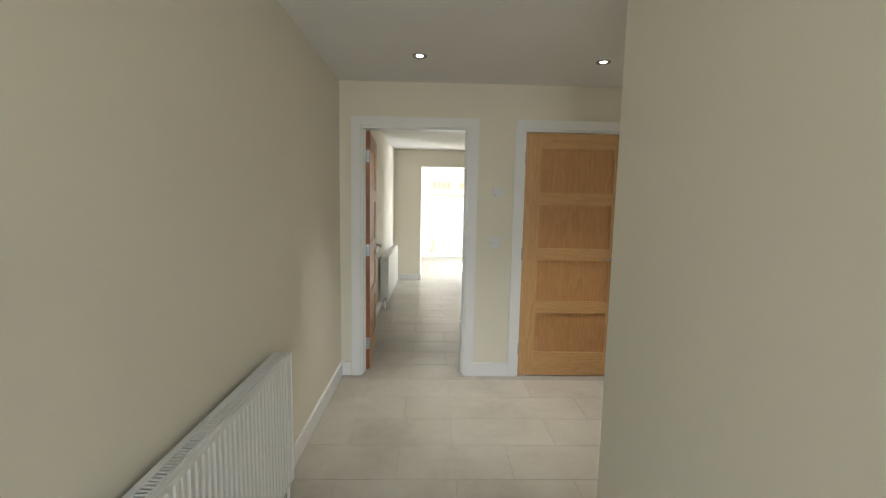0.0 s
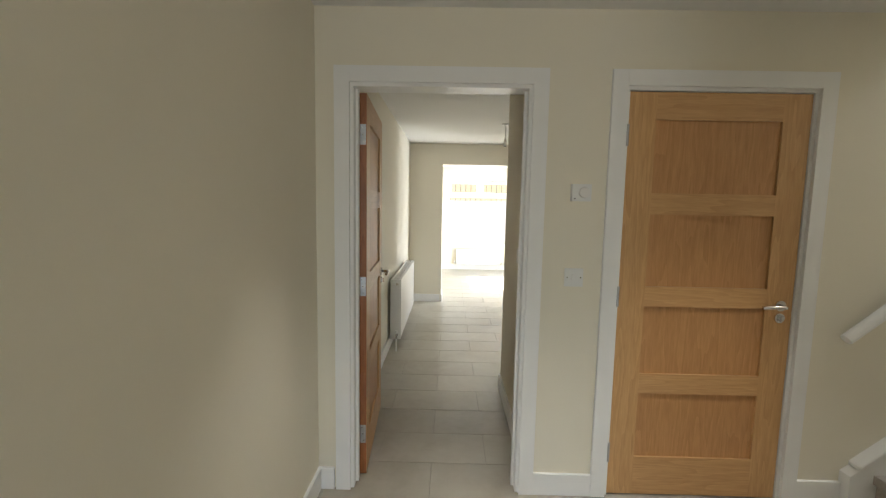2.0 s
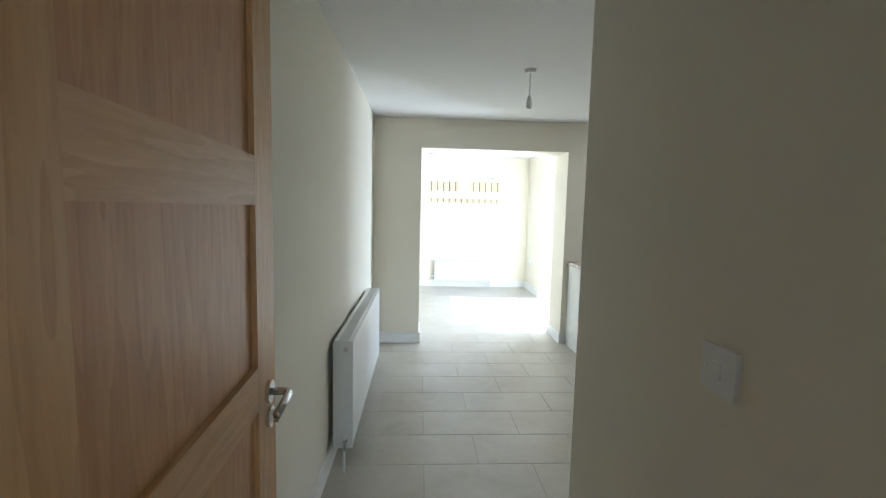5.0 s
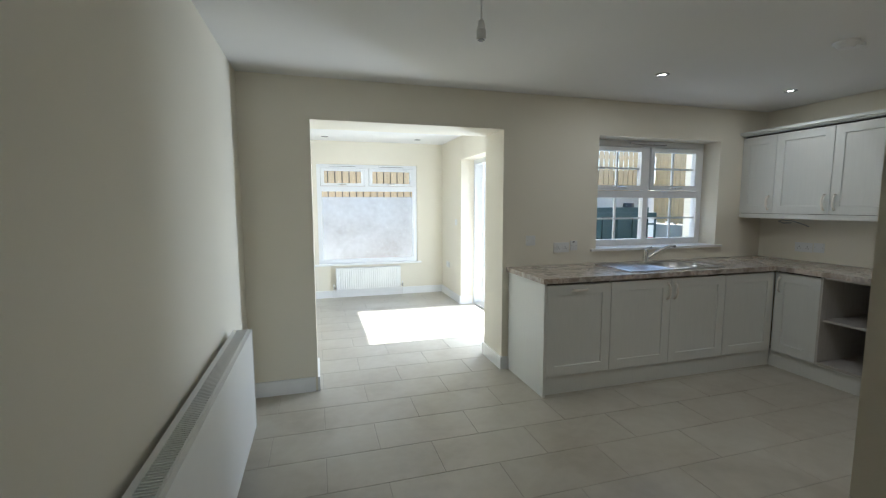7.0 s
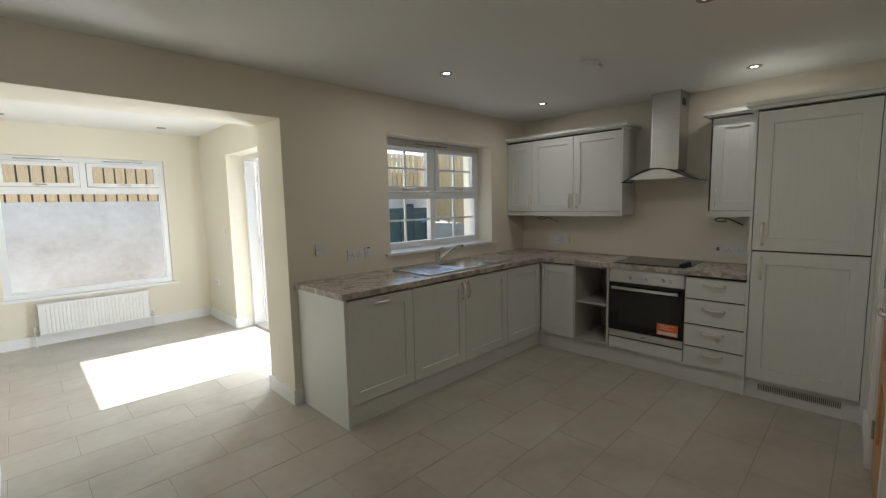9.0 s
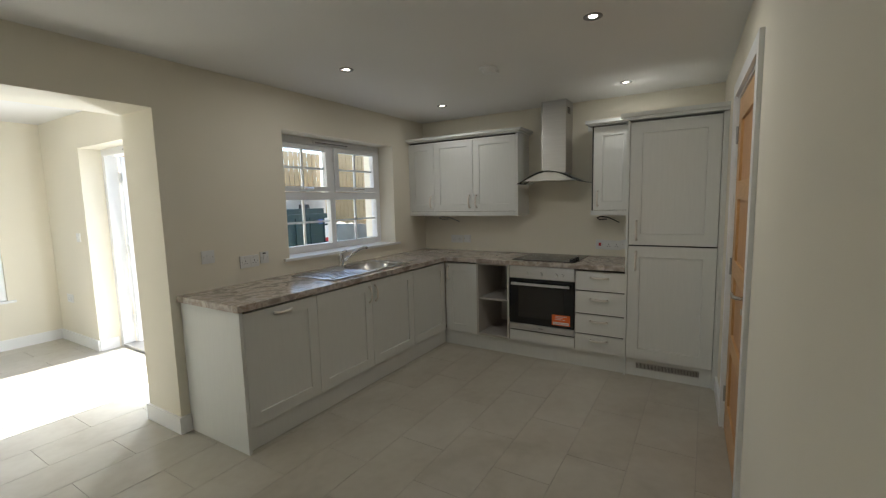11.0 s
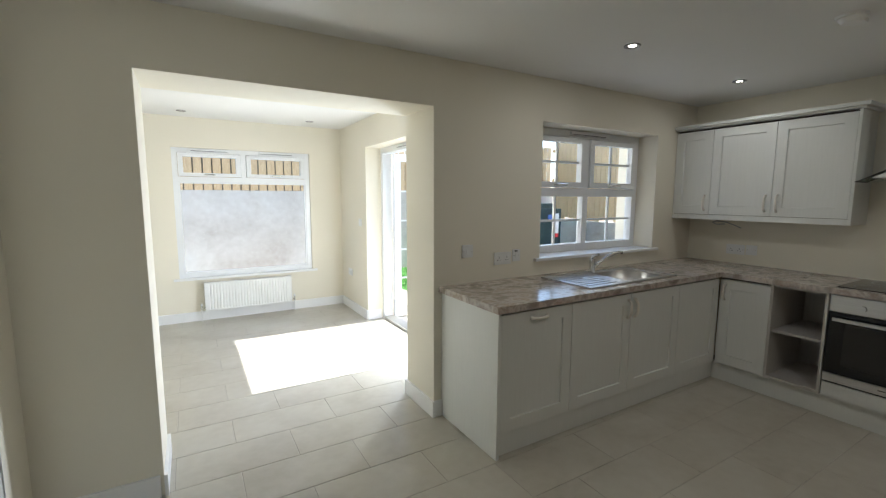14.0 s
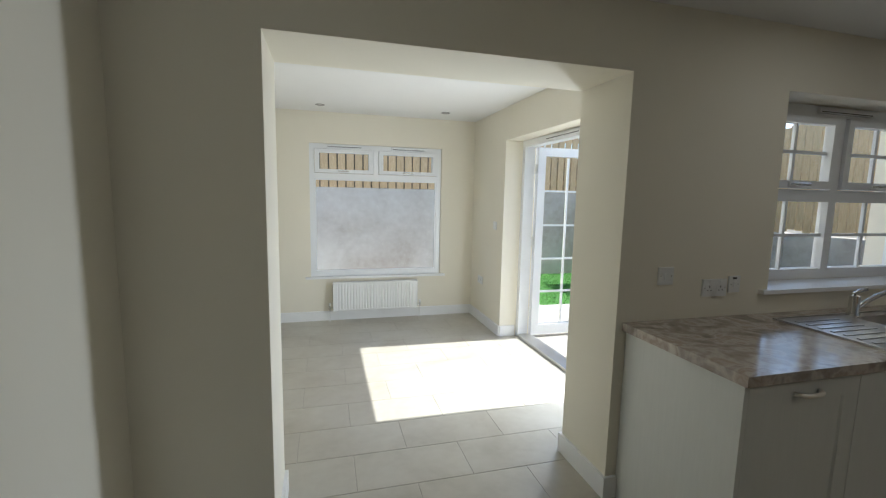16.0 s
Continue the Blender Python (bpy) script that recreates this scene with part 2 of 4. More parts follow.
def wall(name, along, lo, hi, u0, u1, z0, z1, holes, material, label):
    """An upright slab along 'x' or 'y' from u0 to u1 and lo to hi across, with openings (u0, u1, z0, z1) through it."""
    us = sorted({u0, u1, *[h[0] for h in holes], *[h[1] for h in holes]})
    zs = sorted({z0, z1, *[h[2] for h in holes], *[h[3] for h in holes]})
    nu, nz = len(us) - 1, len(zs) - 1
    solid = {(i, j) for i in range(nu) for j in range(nz)
             if not any(h[0] <= (us[i] + us[i + 1]) / 2 <= h[1] and h[2] <= (zs[j] + zs[j + 1]) / 2 <= h[3] for h in holes)}
    bm = bmesh.new()
    cache = {}

    def v(i, j, k):
        if (i, j, k) not in cache:
            c = (lo, hi)[k]
            cache[i, j, k] = bm.verts.new((us[i], c, zs[j]) if along == 'x' else (c, us[i], zs[j]))
        return cache[i, j, k]
    for i, j in solid:
        for k in (0, 1):
            bm.faces.new((v(i, j, k), v(i + 1, j, k), v(i + 1, j + 1, k), v(i, j + 1, k)))
        for di, dj, a, b in ((-1, 0, (i, j), (i, j + 1)), (1, 0, (i + 1, j), (i + 1, j + 1)), (0, -1, (i, j), (i + 1, j)), (0, 1, (i, j + 1), (i + 1, j + 1))):
            if (i + di, j + dj) not in solid:
                bm.faces.new((v(*a, 0), v(*b, 0), v(*b, 1), v(*a, 1)))
    return struct(name, bm, material, label)


# ---- plan ----
HL, KL, HB, KN = -0.50, -0.455, 3.54, 7.905      # hall left, kitchen left, hall end wall, kitchen end wall
KO, KE, KS = 8.31, 4.48, 4.825                    # outer face, kitchen east wall, kitchen south wall
DN, DE = 11.325, 2.03                            # dining end and east wall
HC, DC = 2.36, 2.395                             # ceilings
wall("wall_hall_left", 'y', HL - 0.3, HL, -2.5, HB, -0.15, 2.6, [], CREAM, "smooth cream painted hall wall behind a white radiator")
wall("wall_hall_right", 'y', 0.86, 1.0, -2.5, 1.55, -0.15, 2.6, [], CREAM, "smooth cream painted hall wall ending at a corner")
wall("wall_stair_south", 'x', 1.43, 1.55, 1.0, 5.7, -0.15, 4.9, [], CREAM, "cream painted wall beside the stairs")
wall("wall_front", 'x', -2.8, -2.5, -0.8, 1.0, -0.15, 2.6, [(-0.3, 0.7, 0.05, 2.2)], CREAM, "cream painted front wall with a door opening")
wall("wall_hall_end", 'x', HB, HB + 0.12, -0.8, 5.7, -0.15, 4.9, [(-0.35, 0.535, -0.15, 2.04), (0.942, 1.853, -0.15, 2.04)], CREAM, "smooth cream painted wall with two doorways")
wall("wall_stair_east", 'y', 5.7, 5.9, 1.43, HB + 0.12, -0.15, 4.9, [], CREAM, "cream painted wall at the top of the stairs")
wall("wall_cupboard_back", 'x', 4.3, 4.4, 0.7, KE, -0.15, 2.6, [], CREAM, "plain cream wall behind the cupboard")
wall("wall_kitchen_left", 'y', KL - 0.3, KL, HB + 0.12, KN, -0.15, 2.6, [], CREAM, "smooth cream painted wall with a long white radiator")
wall("wall_corridor_right", 'y', 0.58, 0.70, HB + 0.12, KS, -0.15, 2.6, [], CREAM, "cream painted wall with a light switch")
wall("wall_kitchen_south", 'x', KS - 0.12, KS, 0.70, KE, -0.15, 2.6, [(2.40, 3.33, -0.15, 2.04)], CREAM, "cream painted kitchen wall with an oak door")
wall("wall_kitchen_east", 'y', KE, KE + 0.3, 4.3, KO, -0.15, 2.6, [], CREAM, "cream painted kitchen wall behind grey wall cabinets")
wall("wall_kitchen_north", 'x', KN, KO, KL - 0.3, KE, -0.15, 2.6, [(0.03, 1.575, -0.15, 2.06), (2.50, 3.89, 1.03, 2.05)], CREAM, "thick cream painted wall with a wide opening and a window")
wall("wall_dining_left", 'y', KL - 0.3, KL, KO, DN, -0.15, 2.6, [], CREAM, "cream painted dining room wall")
wall("wall_dining_north", 'x', DN, DN + 0.3, KL - 0.3, DE + 0.38, -0.15, 2.6, [(0.07, 1.61, 0.50, 2.05)], CREAM, "cream painted wall with a large white window")
wall("wall_dining_east", 'y', DE, DE + 0.38, KO, DN, -0.15, 2.6, [(8.72, 10.36, -0.15, 2.066)], CREAM, "cream painted wall with open french doors")

for name, x0, x1, y0, y1, z in (("ceiling_hall", -0.8, 2.36, -2.8, HB, HC), ("ceiling_kitchen", KL - 0.3, KE + 0.3, HB + 0.12, KN, HC),
                                ("ceiling_dining", KL - 0.3, DE + 0.38, KO, DN + 0.3, DC)):
    struct(name, cuboid(x0, x1, y0, y1, z, 2.62), CEIL, "smooth white painted plaster ceiling", "ceiling")
struct("ceiling_stairwell", cuboid(0.9, 5.9, 1.43, HB + 0.12, 4.9, 5.1), CEIL, "white ceiling high over the stairs", "ceiling")
struct("wall_stairwell_upper", cuboid(2.25, 2.36, 1.55, HB, 2.62, 4.9), CREAM, "cream painted wall above the stair opening")
struct("floor", cuboid(-0.8, 5.9, -2.8, 11.5, -0.14, -0.0025), GROUT, "grey grout bed under floor tiles", "floor")

# skirting boards
def skirt_x(x0, x1, y, side):
    bm = cuboid(x0, x1, min(y, y + 0.016 * side), max(y, y + 0.016 * side), 0, 0.112, 0.005, 2)
    return struct("baseboard", bm, GLOSSW, "white gloss painted skirting board", "baseboard")


def skirt_y(y0, y1, x, side):
    bm = cuboid(min(x, x + 0.016 * side), max(x, x + 0.016 * side), y0, y1, 0, 0.112, 0.005, 2)
    return struct("baseboard", bm, GLOSSW, "white gloss painted skirting board", "baseboard")


skirt_y(-2.5, HB - 0.016, HL, 1)
skirt_x(HL, -0.418, HB, -1)
skirt_x(0.594, 0.883, HB, -1)
skirt_x(1.912, 2.13, HB, -1)
skirt_y(-2.5, 1.55, 0.86, -1)
skirt_y(HB + 0.12, KN - 0.016, KL, 1)
skirt_y(HB + 0.14, KS, 0.58, -1)
skirt_x(KL, 0.014, KN, -1)
skirt_y(KN - 0.016, KO + 0.016, 0.03, 1)
skirt_y(KN - 0.016, KO + 0.016, 1.575, -1)
skirt_x(1.575, 1.632, KN, -1)
SOUTH = [skirt_x(0.58, 2.34, KS, 1), skirt_x(3.39, 3.90, KS, 1)]
skirt_x(KL, DE, DN, -1)
skirt_y(10.36, DN - 0.016, DE, -1)
skirt_x(DE, 2.20, 10.36, -1)
skirt_y(KO, DN - 0.016, KL, 1)
skirt_x(1.575, DE, KO, 1)
skirt_x(KL, 0.03, KO, 1)


# ---- doors ----
def architrave(name, x0, x1, top, y, side):
    """Door lining and moulded casing round an opening x0..x1 in the wall whose face is at y; the casing stands towards side."""
    root = thing(name, pose(0, 0, 0), "white gloss painted door lining and casing", "door frame", kind="structure")
    d0, d1 = (y + 0.001, y + 0.119) if side < 0 else (y - 0.119, y - 0.001)
    for a, b in ((x0, x0 + 0.03), (x1 - 0.03, x1)):
        part("lining", cuboid(a, b, d0, d1, 0, top, 0.002), GLOSSW, root)
    part("lining", cuboid(x0 + 0.03, x1 - 0.03, d0, d1, top - 0.03, top, 0.002), GLOSSW, root)
    dm = (d0 + d1) / 2 - 0.01 * side
    for a, b in ((x0 + 0.03, x0 + 0.042), (x1 - 0.042, x1 - 0.03)):
        part("door_stop", cuboid(a, b, dm - 0.015, dm + 0.015, 0, top - 0.03, 0.001), GLOSSW, root)
    for s in (side, -side):
        f = y if s == side else y + (0.12 if side < 0 else -0.12)
        for a, b, c, e in ((x0 - 0.058, x0 + 0.014, 0, top + 0.058), (x1 - 0.014, x1 + 0.058, 0, top + 0.058)):
            part("casing", cuboid(a, b, min(f, f + 0.018 * s), max(f, f + 0.018 * s), c, e, 0.004), GLOSSW, root)
        part("casing", cuboid(x0 + 0.0145, x1 - 0.0145, min(f, f + 0.018 * s), max(f, f + 0.018 * s), top - 0.014, top + 0.058, 0.004), GLOSSW, root)
    return root


def lever(parent, x, z, side, toward):
    """Lever handle on a round rose with a privacy turn below it; side is the face, toward the way it points."""
    f = 0.0 if side < 0 else 0.04
    h = part("door_handle", rod((x, f, z), (x, f + 0.009 * side, z), 0.026, n=28), CHROME, parent, "satin chrome lever handle")
    pts = [(x, f + 0.008 * side, z), (x, f + 0.035 * side, z), (x + 0.004 * toward, f + 0.046 * side, z), (x + 0.016 * toward, f + 0.052 * side, z + 0.001),
           (x + 0.06 * toward, f + 0.053 * side, z + 0.003), (x + 0.115 * toward, f + 0.05 * side, z - 0.002)]
    part("lever", tube(pts, 0.009, 12), CHROME, h, smooth=True)
    turn = part("turn_rose", rod((x, f, z - 0.06), (x, f + 0.009 * side, z - 0.06), 0.024, n=28), CHROME, parent)
    part("thumb_turn", cuboid(x - 0.004, x + 0.004, min(f + 0.009 * side, f + 0.025 * side), max(f + 0.009 * side, f + 0.025 * side), z - 0.074, z - 0.046, 0.002), CHROME, turn)


def oak_door(name, m, width, label, hinge=1, top=2.0):
    """A four panel shaker door 40 mm thick in x 0..width, y 0..0.04, hinged at x = 0."""
    root = thing(name, m, label, "door", kind="structure")
    s = 0.128
    z = [0.006, 0.205, 0.541, 0.641, 0.982, 1.081, 1.431, 1.533, 1.874, top]
    for a, b in ((0, s), (width - s, width)):
        part("stile", cuboid(a, b, 0, 0.04, 0.006, top, 0.0015), OAKV, root)
    for i in range(0, 9, 2):
        part("rail", cuboid(s, width - s, 0.0004, 0.0396, z[i], z[i + 1], 0.0015), OAKH, root)
    for i in range(1, 8, 2):
        part("panel", cuboid(s, width - s, 0.012, 0.028, z[i], z[i + 1]), OAKP, root)
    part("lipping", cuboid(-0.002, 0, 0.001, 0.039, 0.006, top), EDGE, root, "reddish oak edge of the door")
    for hz in (0.23, 1.03, 1.80):
        hp = part("hinge", cuboid(-0.0035, -0.002, 0.004, 0.034, hz - 0.05, hz + 0.05), ZINC, root, "brushed steel butt hinge")
        for k in (-0.035, 0.0, 0.035):
            part("screw", rod((-0.0035, 0.019 + k * 0.15, hz + k), (-0.0042, 0.019 + k * 0.15, hz + k), 0.004, n=10), CHROME, hp)
        yk = -0.006 if hinge < 0 else 0.046
        part("knuckle", rod((-0.004, yk, hz - 0.05), (-0.004, yk, hz + 0.05), 0.006, n=12), ZINC, hp)
    lever(root, width - 0.06, 1.0, -1, -1)
    lever(root, width - 0.06, 1.0, 1, -1)
    return root


architrave("door_frame_1", -0.35, 0.535, 2.035, HB, -1)
architrave("door_frame_2", 0.942, 1.853, 2.035, HB, -1)
architrave("door_frame_3", 2.40, 3.33, 2.035, KS, 1)
oak_door("door_1", pose(-0.278, 3.655, 0, 0, 0, 93.5), 0.78, "open oak door with four recessed panels against the passage")
oak_door("door_2", pose(0.975, HB + 0.008, 0), 0.844, "closed oak door with four recessed panels and chrome lever", -1)
oak_door("door_3", pose(3.297, KS - 0.008, 0, 0, 0, 180), 0.864, "closed oak four panel door in the kitchen", -1)
# the kitchen's south wall runs two degrees off square
skew = Matrix.Translation((0.58, KS, 0)) @ pose(0, 0, 0, 0, 0, 1.9) @ Matrix.Translation((-0.58, -KS, 0))
for ob in (bpy.data.objects["wall_kitchen_south"], bpy.data.objects["door_frame_3"], bpy.data.objects["door_3"], *SOUTH):
    ob.matrix_basis = skew @ ob.matrix_basis
part("strike_plate", cuboid(0.5025, 0.5045, 3.615, 3.64, 0.96, 1.04, 0.0005), NICKEL, bpy.data.objects["door_frame_1"], "small steel strike plate")


# ---- radiators ----
def radiator(m, w, h, label, flutes=True, d=0.0):
    """Panel radiator: x 0..w, front at y = 0, wall behind at y = 0.105, bottom at z = 0."""
    root = thing("radiator", m, label, "radiator")
    pitch = 0.0333
    n = int((w - 0.06) / pitch)
    x0 = (w - n * pitch) / 2
    prof = [(0.0, 0.004)]
    for i in range(n):
        a = x0 + i * pitch
        if flutes:
            prof += [(a, 0.004), (a + 0.006, 0.0105), (a + 0.012, 0.0105), (a + 0.018, 0.004)]
    prof += [(w, 0.004)]
    bm = bmesh.new()
    z0, z1 = 0.022, h - 0.022
    lo = [bm.verts.new((x, y, z0)) for x, y in prof]
    hi = [bm.verts.new((x, y, z1)) for x, y in prof]
    bl, bh = [bm.verts.new((x, 0.018, z0)) for x, y in prof], [bm.verts.new((x, 0.018, z1)) for x, y in prof]
    for i in range(len(prof) - 1):
        bm.faces.new((lo[i], lo[i + 1], hi[i + 1], hi[i]))
        bm.faces.new((bl[i], bh[i], bh[i + 1], bl[i + 1]))
        bm.faces.new((hi[i], hi[i + 1], bh[i + 1], bh[i]))
        bm.faces.new((lo[i], bl[i], bl[i + 1], lo[i + 1]))
    bm.faces.new((lo[0], hi[0], bh[0], bl[0]))
    bm.faces.new((lo[-1], bl[-1], bh[-1], hi[-1]))
    part("front_panel", bm, RADW, root)
    part("seam", cuboid(0, w, 0.003, 0.019, h - 0.022, h - 0.004, 0.003), RADW, root)
    part("seam", cuboid(0, w, 0.003, 0.019, 0.004, 0.022, 0.003), RADW, root)
    part("back_panel", cuboid(0.005, w - 0.005, 0.062 + d, 0.078 + d, 0.004, h - 0.004, 0.003), RADW, root)
    for a, b in ((-0.002, 0.0), (w, w + 0.002)):
        side = part("side_panel", cuboid(a - 0.001, b + 0.001, 0.0, 0.08 + d, 0.0, h, 0.001), RADW, root)
        for zz in (0.045, h - 0.045):
            e = a - 0.001 if a < 0 else b + 0.001
            part("plug", rod((e, 0.04, zz), (e + (-0.004 if a < 0 else 0.004), 0.04, zz), 0.013, n=16), CHROME, side)
    bm = bmesh.new()
    box(bm, 0, w, 0.019, 0.026, h - 0.006, h)
    box(bm, 0, w, 0.056 + d, 0.078 + d, h - 0.006, h)
    k = int(w / 0.014)
    for i in range(k):
        a = 0.004 + i * (w - 0.008) / k
        box(bm, a, a + 0.006, 0.026, 0.056 + d, h - 0.005, h - 0.001)
    part("top_grille", bm, RADW, root, "slotted white top grille")
    for i in range(1, 3):
        part("bracket", cuboid(w * i / 3 - 0.015, w * i / 3 + 0.015, 0.078 + d, 0.105 + d, 0.06, h - 0.06, 0.001), RADW, root)
    for e, s in ((0, -1), (w, 1)):
        v = part("valve", rod((e + 0.003 * s, 0.04, 0.04), (e + 0.045 * s, 0.04, 0.04), 0.008, n=12), CHROME, root, "chrome lockshield valve")
        part("valve_body", rod((e + 0.04 * s, 0.04, 0.012), (e + 0.04 * s, 0.04, 0.07), 0.011, n=14), CHROME, v)
        part("valve_cap", rod((e + 0.04 * s, 0.04, 0.07), (e + 0.04 * s, 0.04, 0.095), 0.013, 0.011, n=14), PLASTIC, v)
        part("pipe", rod((e + 0.04 * s, 0.04, 0.012), (e + 0.04 * s, 0.04, -m.translation.z + 0.001), 0.0075, n=12), RADW, v)
    return root


radiator(pose(-0.395, 0.75, 0.13, 0, 0, 90), 1.24, 0.62, "long white fluted panel radiator on the hall wall")
radiator(pose(-0.322, 5.66, 0.115, 0, 0, 90), 1.55, 0.6, "long flat white panel radiator on the kitchen wall", False, d=0.026)
radiator(pose(0.317, 11.22, 0.122), 0.99, 0.343, "low white fluted panel radiator under the window")


# ---- windows and french doors ----
def bars(parent, name, m, x0, x1, z0, z1, y0, y1, w, material=UPVC, width=0.004):
    """Four mitred members of a frame, in x..z, each a mesh of its own."""
    for a, b, c, d in ((x0, x0 + w, z0, z1), (x1 - w, x1, z0, z1), (x0 + w, x1 - w, z0, z0 + w), (x0 + w, x1 - w, z1 - w, z1)):
        part(name, cuboid(a, b, y0, y1, c, d, width), material, parent)


def pane(parent, x0, x1, z0, z1, y):
    g = part("pane", cuboid(x0, x1, y, y + 0.004, z0, z1), GLASS, parent, "clear glass pane")
    g.visible_shadow = False
    return g


def window_handle(parent, x, z, y):
    h = part("window_handle", cuboid(x - 0.035, x + 0.035, y - 0.012, y, z - 0.011, z + 0.011, 0.004), PLASTIC, parent, "white window handle")
    part("grip", tube([(x - 0.02, y - 0.01, z), (x - 0.01, y - 0.03, z), (x + 0.01, y - 0.036, z), (x + 0.09, y - 0.034, z)], 0.008), CHROME, h)


def vent(parent, x0, x1, z, y):
    v = part("trickle_vent", cuboid(x0, x1, y - 0.022, y, z, z + 0.028, 0.004), UPVC, parent, "white trickle vent with a dark slot")
    part("slot", cuboid(x0 + 0.01, x1 - 0.01, y - 0.0235, y - 0.02, z + 0.004, z + 0.009), DARKP, v)


# kitchen window: two top sashes over two fixed lights, all with glazing bars
KW = thing("window_1", pose(0, 8.10, 0), "white two-light window with glazing bars over the sink", "window", kind="structure")
bars(KW, "window_frame", None, 2.50, 3.89, 1.035, 2.05, 0, 0.07, 0.06)
part("mullion", cuboid(3.165, 3.225, 0, 0.056, 1.095, 1.99, 0.004), UPVC, KW)
for a, b in ((2.56, 3.165), (3.225, 3.83)):
    part("transom", cuboid(a, b, 0, 0.07, 1.50, 1.57, 0.004), UPVC, KW)
    sash = part("sash", cuboid(a + 0.004, b - 0.004, -0.018, 0.036, 1.575, 1.62, 0.005), UPVC, KW)
    for c, d, e, f in ((a + 0.004, a + 0.05, 1.62, 1.945), (b - 0.05, b - 0.004, 1.62, 1.945), (a + 0.004, b - 0.004, 1.945, 1.985)):
        part("sash_member", cuboid(c, d, -0.018, 0.036, e, f, 0.005), UPVC, sash)
    pane(sash, a + 0.05, b - 0.05, 1.62, 1.945, 0.02)
    part("glazing_bar", cuboid(a + 0.05, b - 0.05, 0.012, 0.032, 1.776, 1.794, 0.003), UPVC, sash)
    for e, f in ((1.62, 1.776), (1.794, 1.945)):
        part("glazing_bar", cuboid((a + b) / 2 - 0.009, (a + b) / 2 + 0.009, 0.012, 0.032, e, f, 0.003), UPVC, sash)
    window_handle(sash, (a + b) / 2 - 0.03, 1.598, -0.018)
    pane(KW, a, b, 1.095, 1.50, 0.03)
    part("glazing_bar", cuboid(a, b, 0.022, 0.042, 1.29, 1.308, 0.003), UPVC, KW)
    for e, f in ((1.095, 1.29), (1.308, 1.50)):
        part("glazing_bar", cuboid((a + b) / 2 - 0.009, (a + b) / 2 + 0.009, 0.022, 0.042, e, f, 0.003), UPVC, KW)
vent(KW, 2.98, 3.41, 2.008, 0)
struct("window_sill_1", cuboid(2.44, 3.95, KN - 0.03, 8.10, 1.012, 1.034, 0.006), GLOSSW, "white gloss window board", "window sill")
struct("outer_reveal_1", cuboid(2.46, 3.93, 8.17, 8.36, 0.98, 1.034, 0.006), UPVC, "white outer window sill", "window sill")

# dining window: two top lights over one large pane
DW = thing("window_2", pose(0, DN + 0.03, 0), "large white window with two top lights", "window", kind="structure")
bars(DW, "window_frame", None, 0.07, 1.61, 0.525, 2.05, 0, 0.07, 0.055)
part("transom", cuboid(0.125, 1.555, 0, 0.07, 1.655, 1.72, 0.004), UPVC, DW)
part("mullion", cuboid(0.79, 0.85, 0, 0.07, 1.72, 1.995, 0.004), UPVC, DW)
bars(DW, "glazing_bead", None, 0.125, 1.555, 0.58, 1.655, 0.012, 0.03, 0.014, width=0.002)
pane(DW, 0.139, 1.541, 0.594, 1.641, 0.03)
for a, b in ((0.125, 0.79), (0.85, 1.555)):
    sash = part("sash", cuboid(a + 0.003, b - 0.003, -0.016, 0.05, 1.724, 1.765, 0.005), UPVC, DW)
    for c, d, e, f in ((a + 0.003, a + 0.055, 1.765, 1.95), (b - 0.055, b - 0.003, 1.765, 1.95), (a + 0.003, b - 0.003, 1.95, 1.992)):
        part("sash_member", cuboid(c, d, -0.016, 0.05, e, f, 0.005), UPVC, sash)
    pane(sash, a + 0.055, b - 0.055, 1.765, 1.95, 0.02)
    window_handle(sash, (a + b) / 2 - 0.04, 1.745, -0.016)
    vent(DW, (a + b) / 2 - 0.2, (a + b) / 2 + 0.2, 2.012, 0)
struct("window_sill_2", cuboid(0.01, 1.67, DN - 0.035, DN + 0.03, 0.50, 0.524, 0.006), GLOSSW, "white gloss window board", "window sill")
struct("outer_reveal_2", cuboid(0.05, 1.63, DN + 0.1, DN + 0.35, 0.46, 0.524, 0.006), UPVC, "white outer window sill", "window sill")

# french doors: frame and two leaves folded outwards
FD = thing("door_frame_4", pose(2.27, 0, 0), "white french door frame with low threshold", "door frame", kind="structure")
for a, b in ((8.72, 8.78), (10.30, 10.36)):
    part("jamb", cuboid(-0.05, 0.06, a, b, 0, 2.066, 0.004), UPVC, FD)
part("head", cuboid(-0.05, 0.06, 8.78, 10.30, 2.0, 2.066, 0.004), UPVC, FD)
part("threshold", cuboid(-0.05, 0.10, 8.78, 10.30, 0.0, 0.028, 0.006), STEEL, FD, "low metal threshold strip")
fv = part("trickle_vent", cuboid(-0.072, -0.05, 9.3, 9.85, 2.02, 2.05, 0.004), UPVC, FD)
part("slot", cuboid(-0.0735, -0.071, 9.31, 9.84, 2.024, 2.03), DARKP, fv)


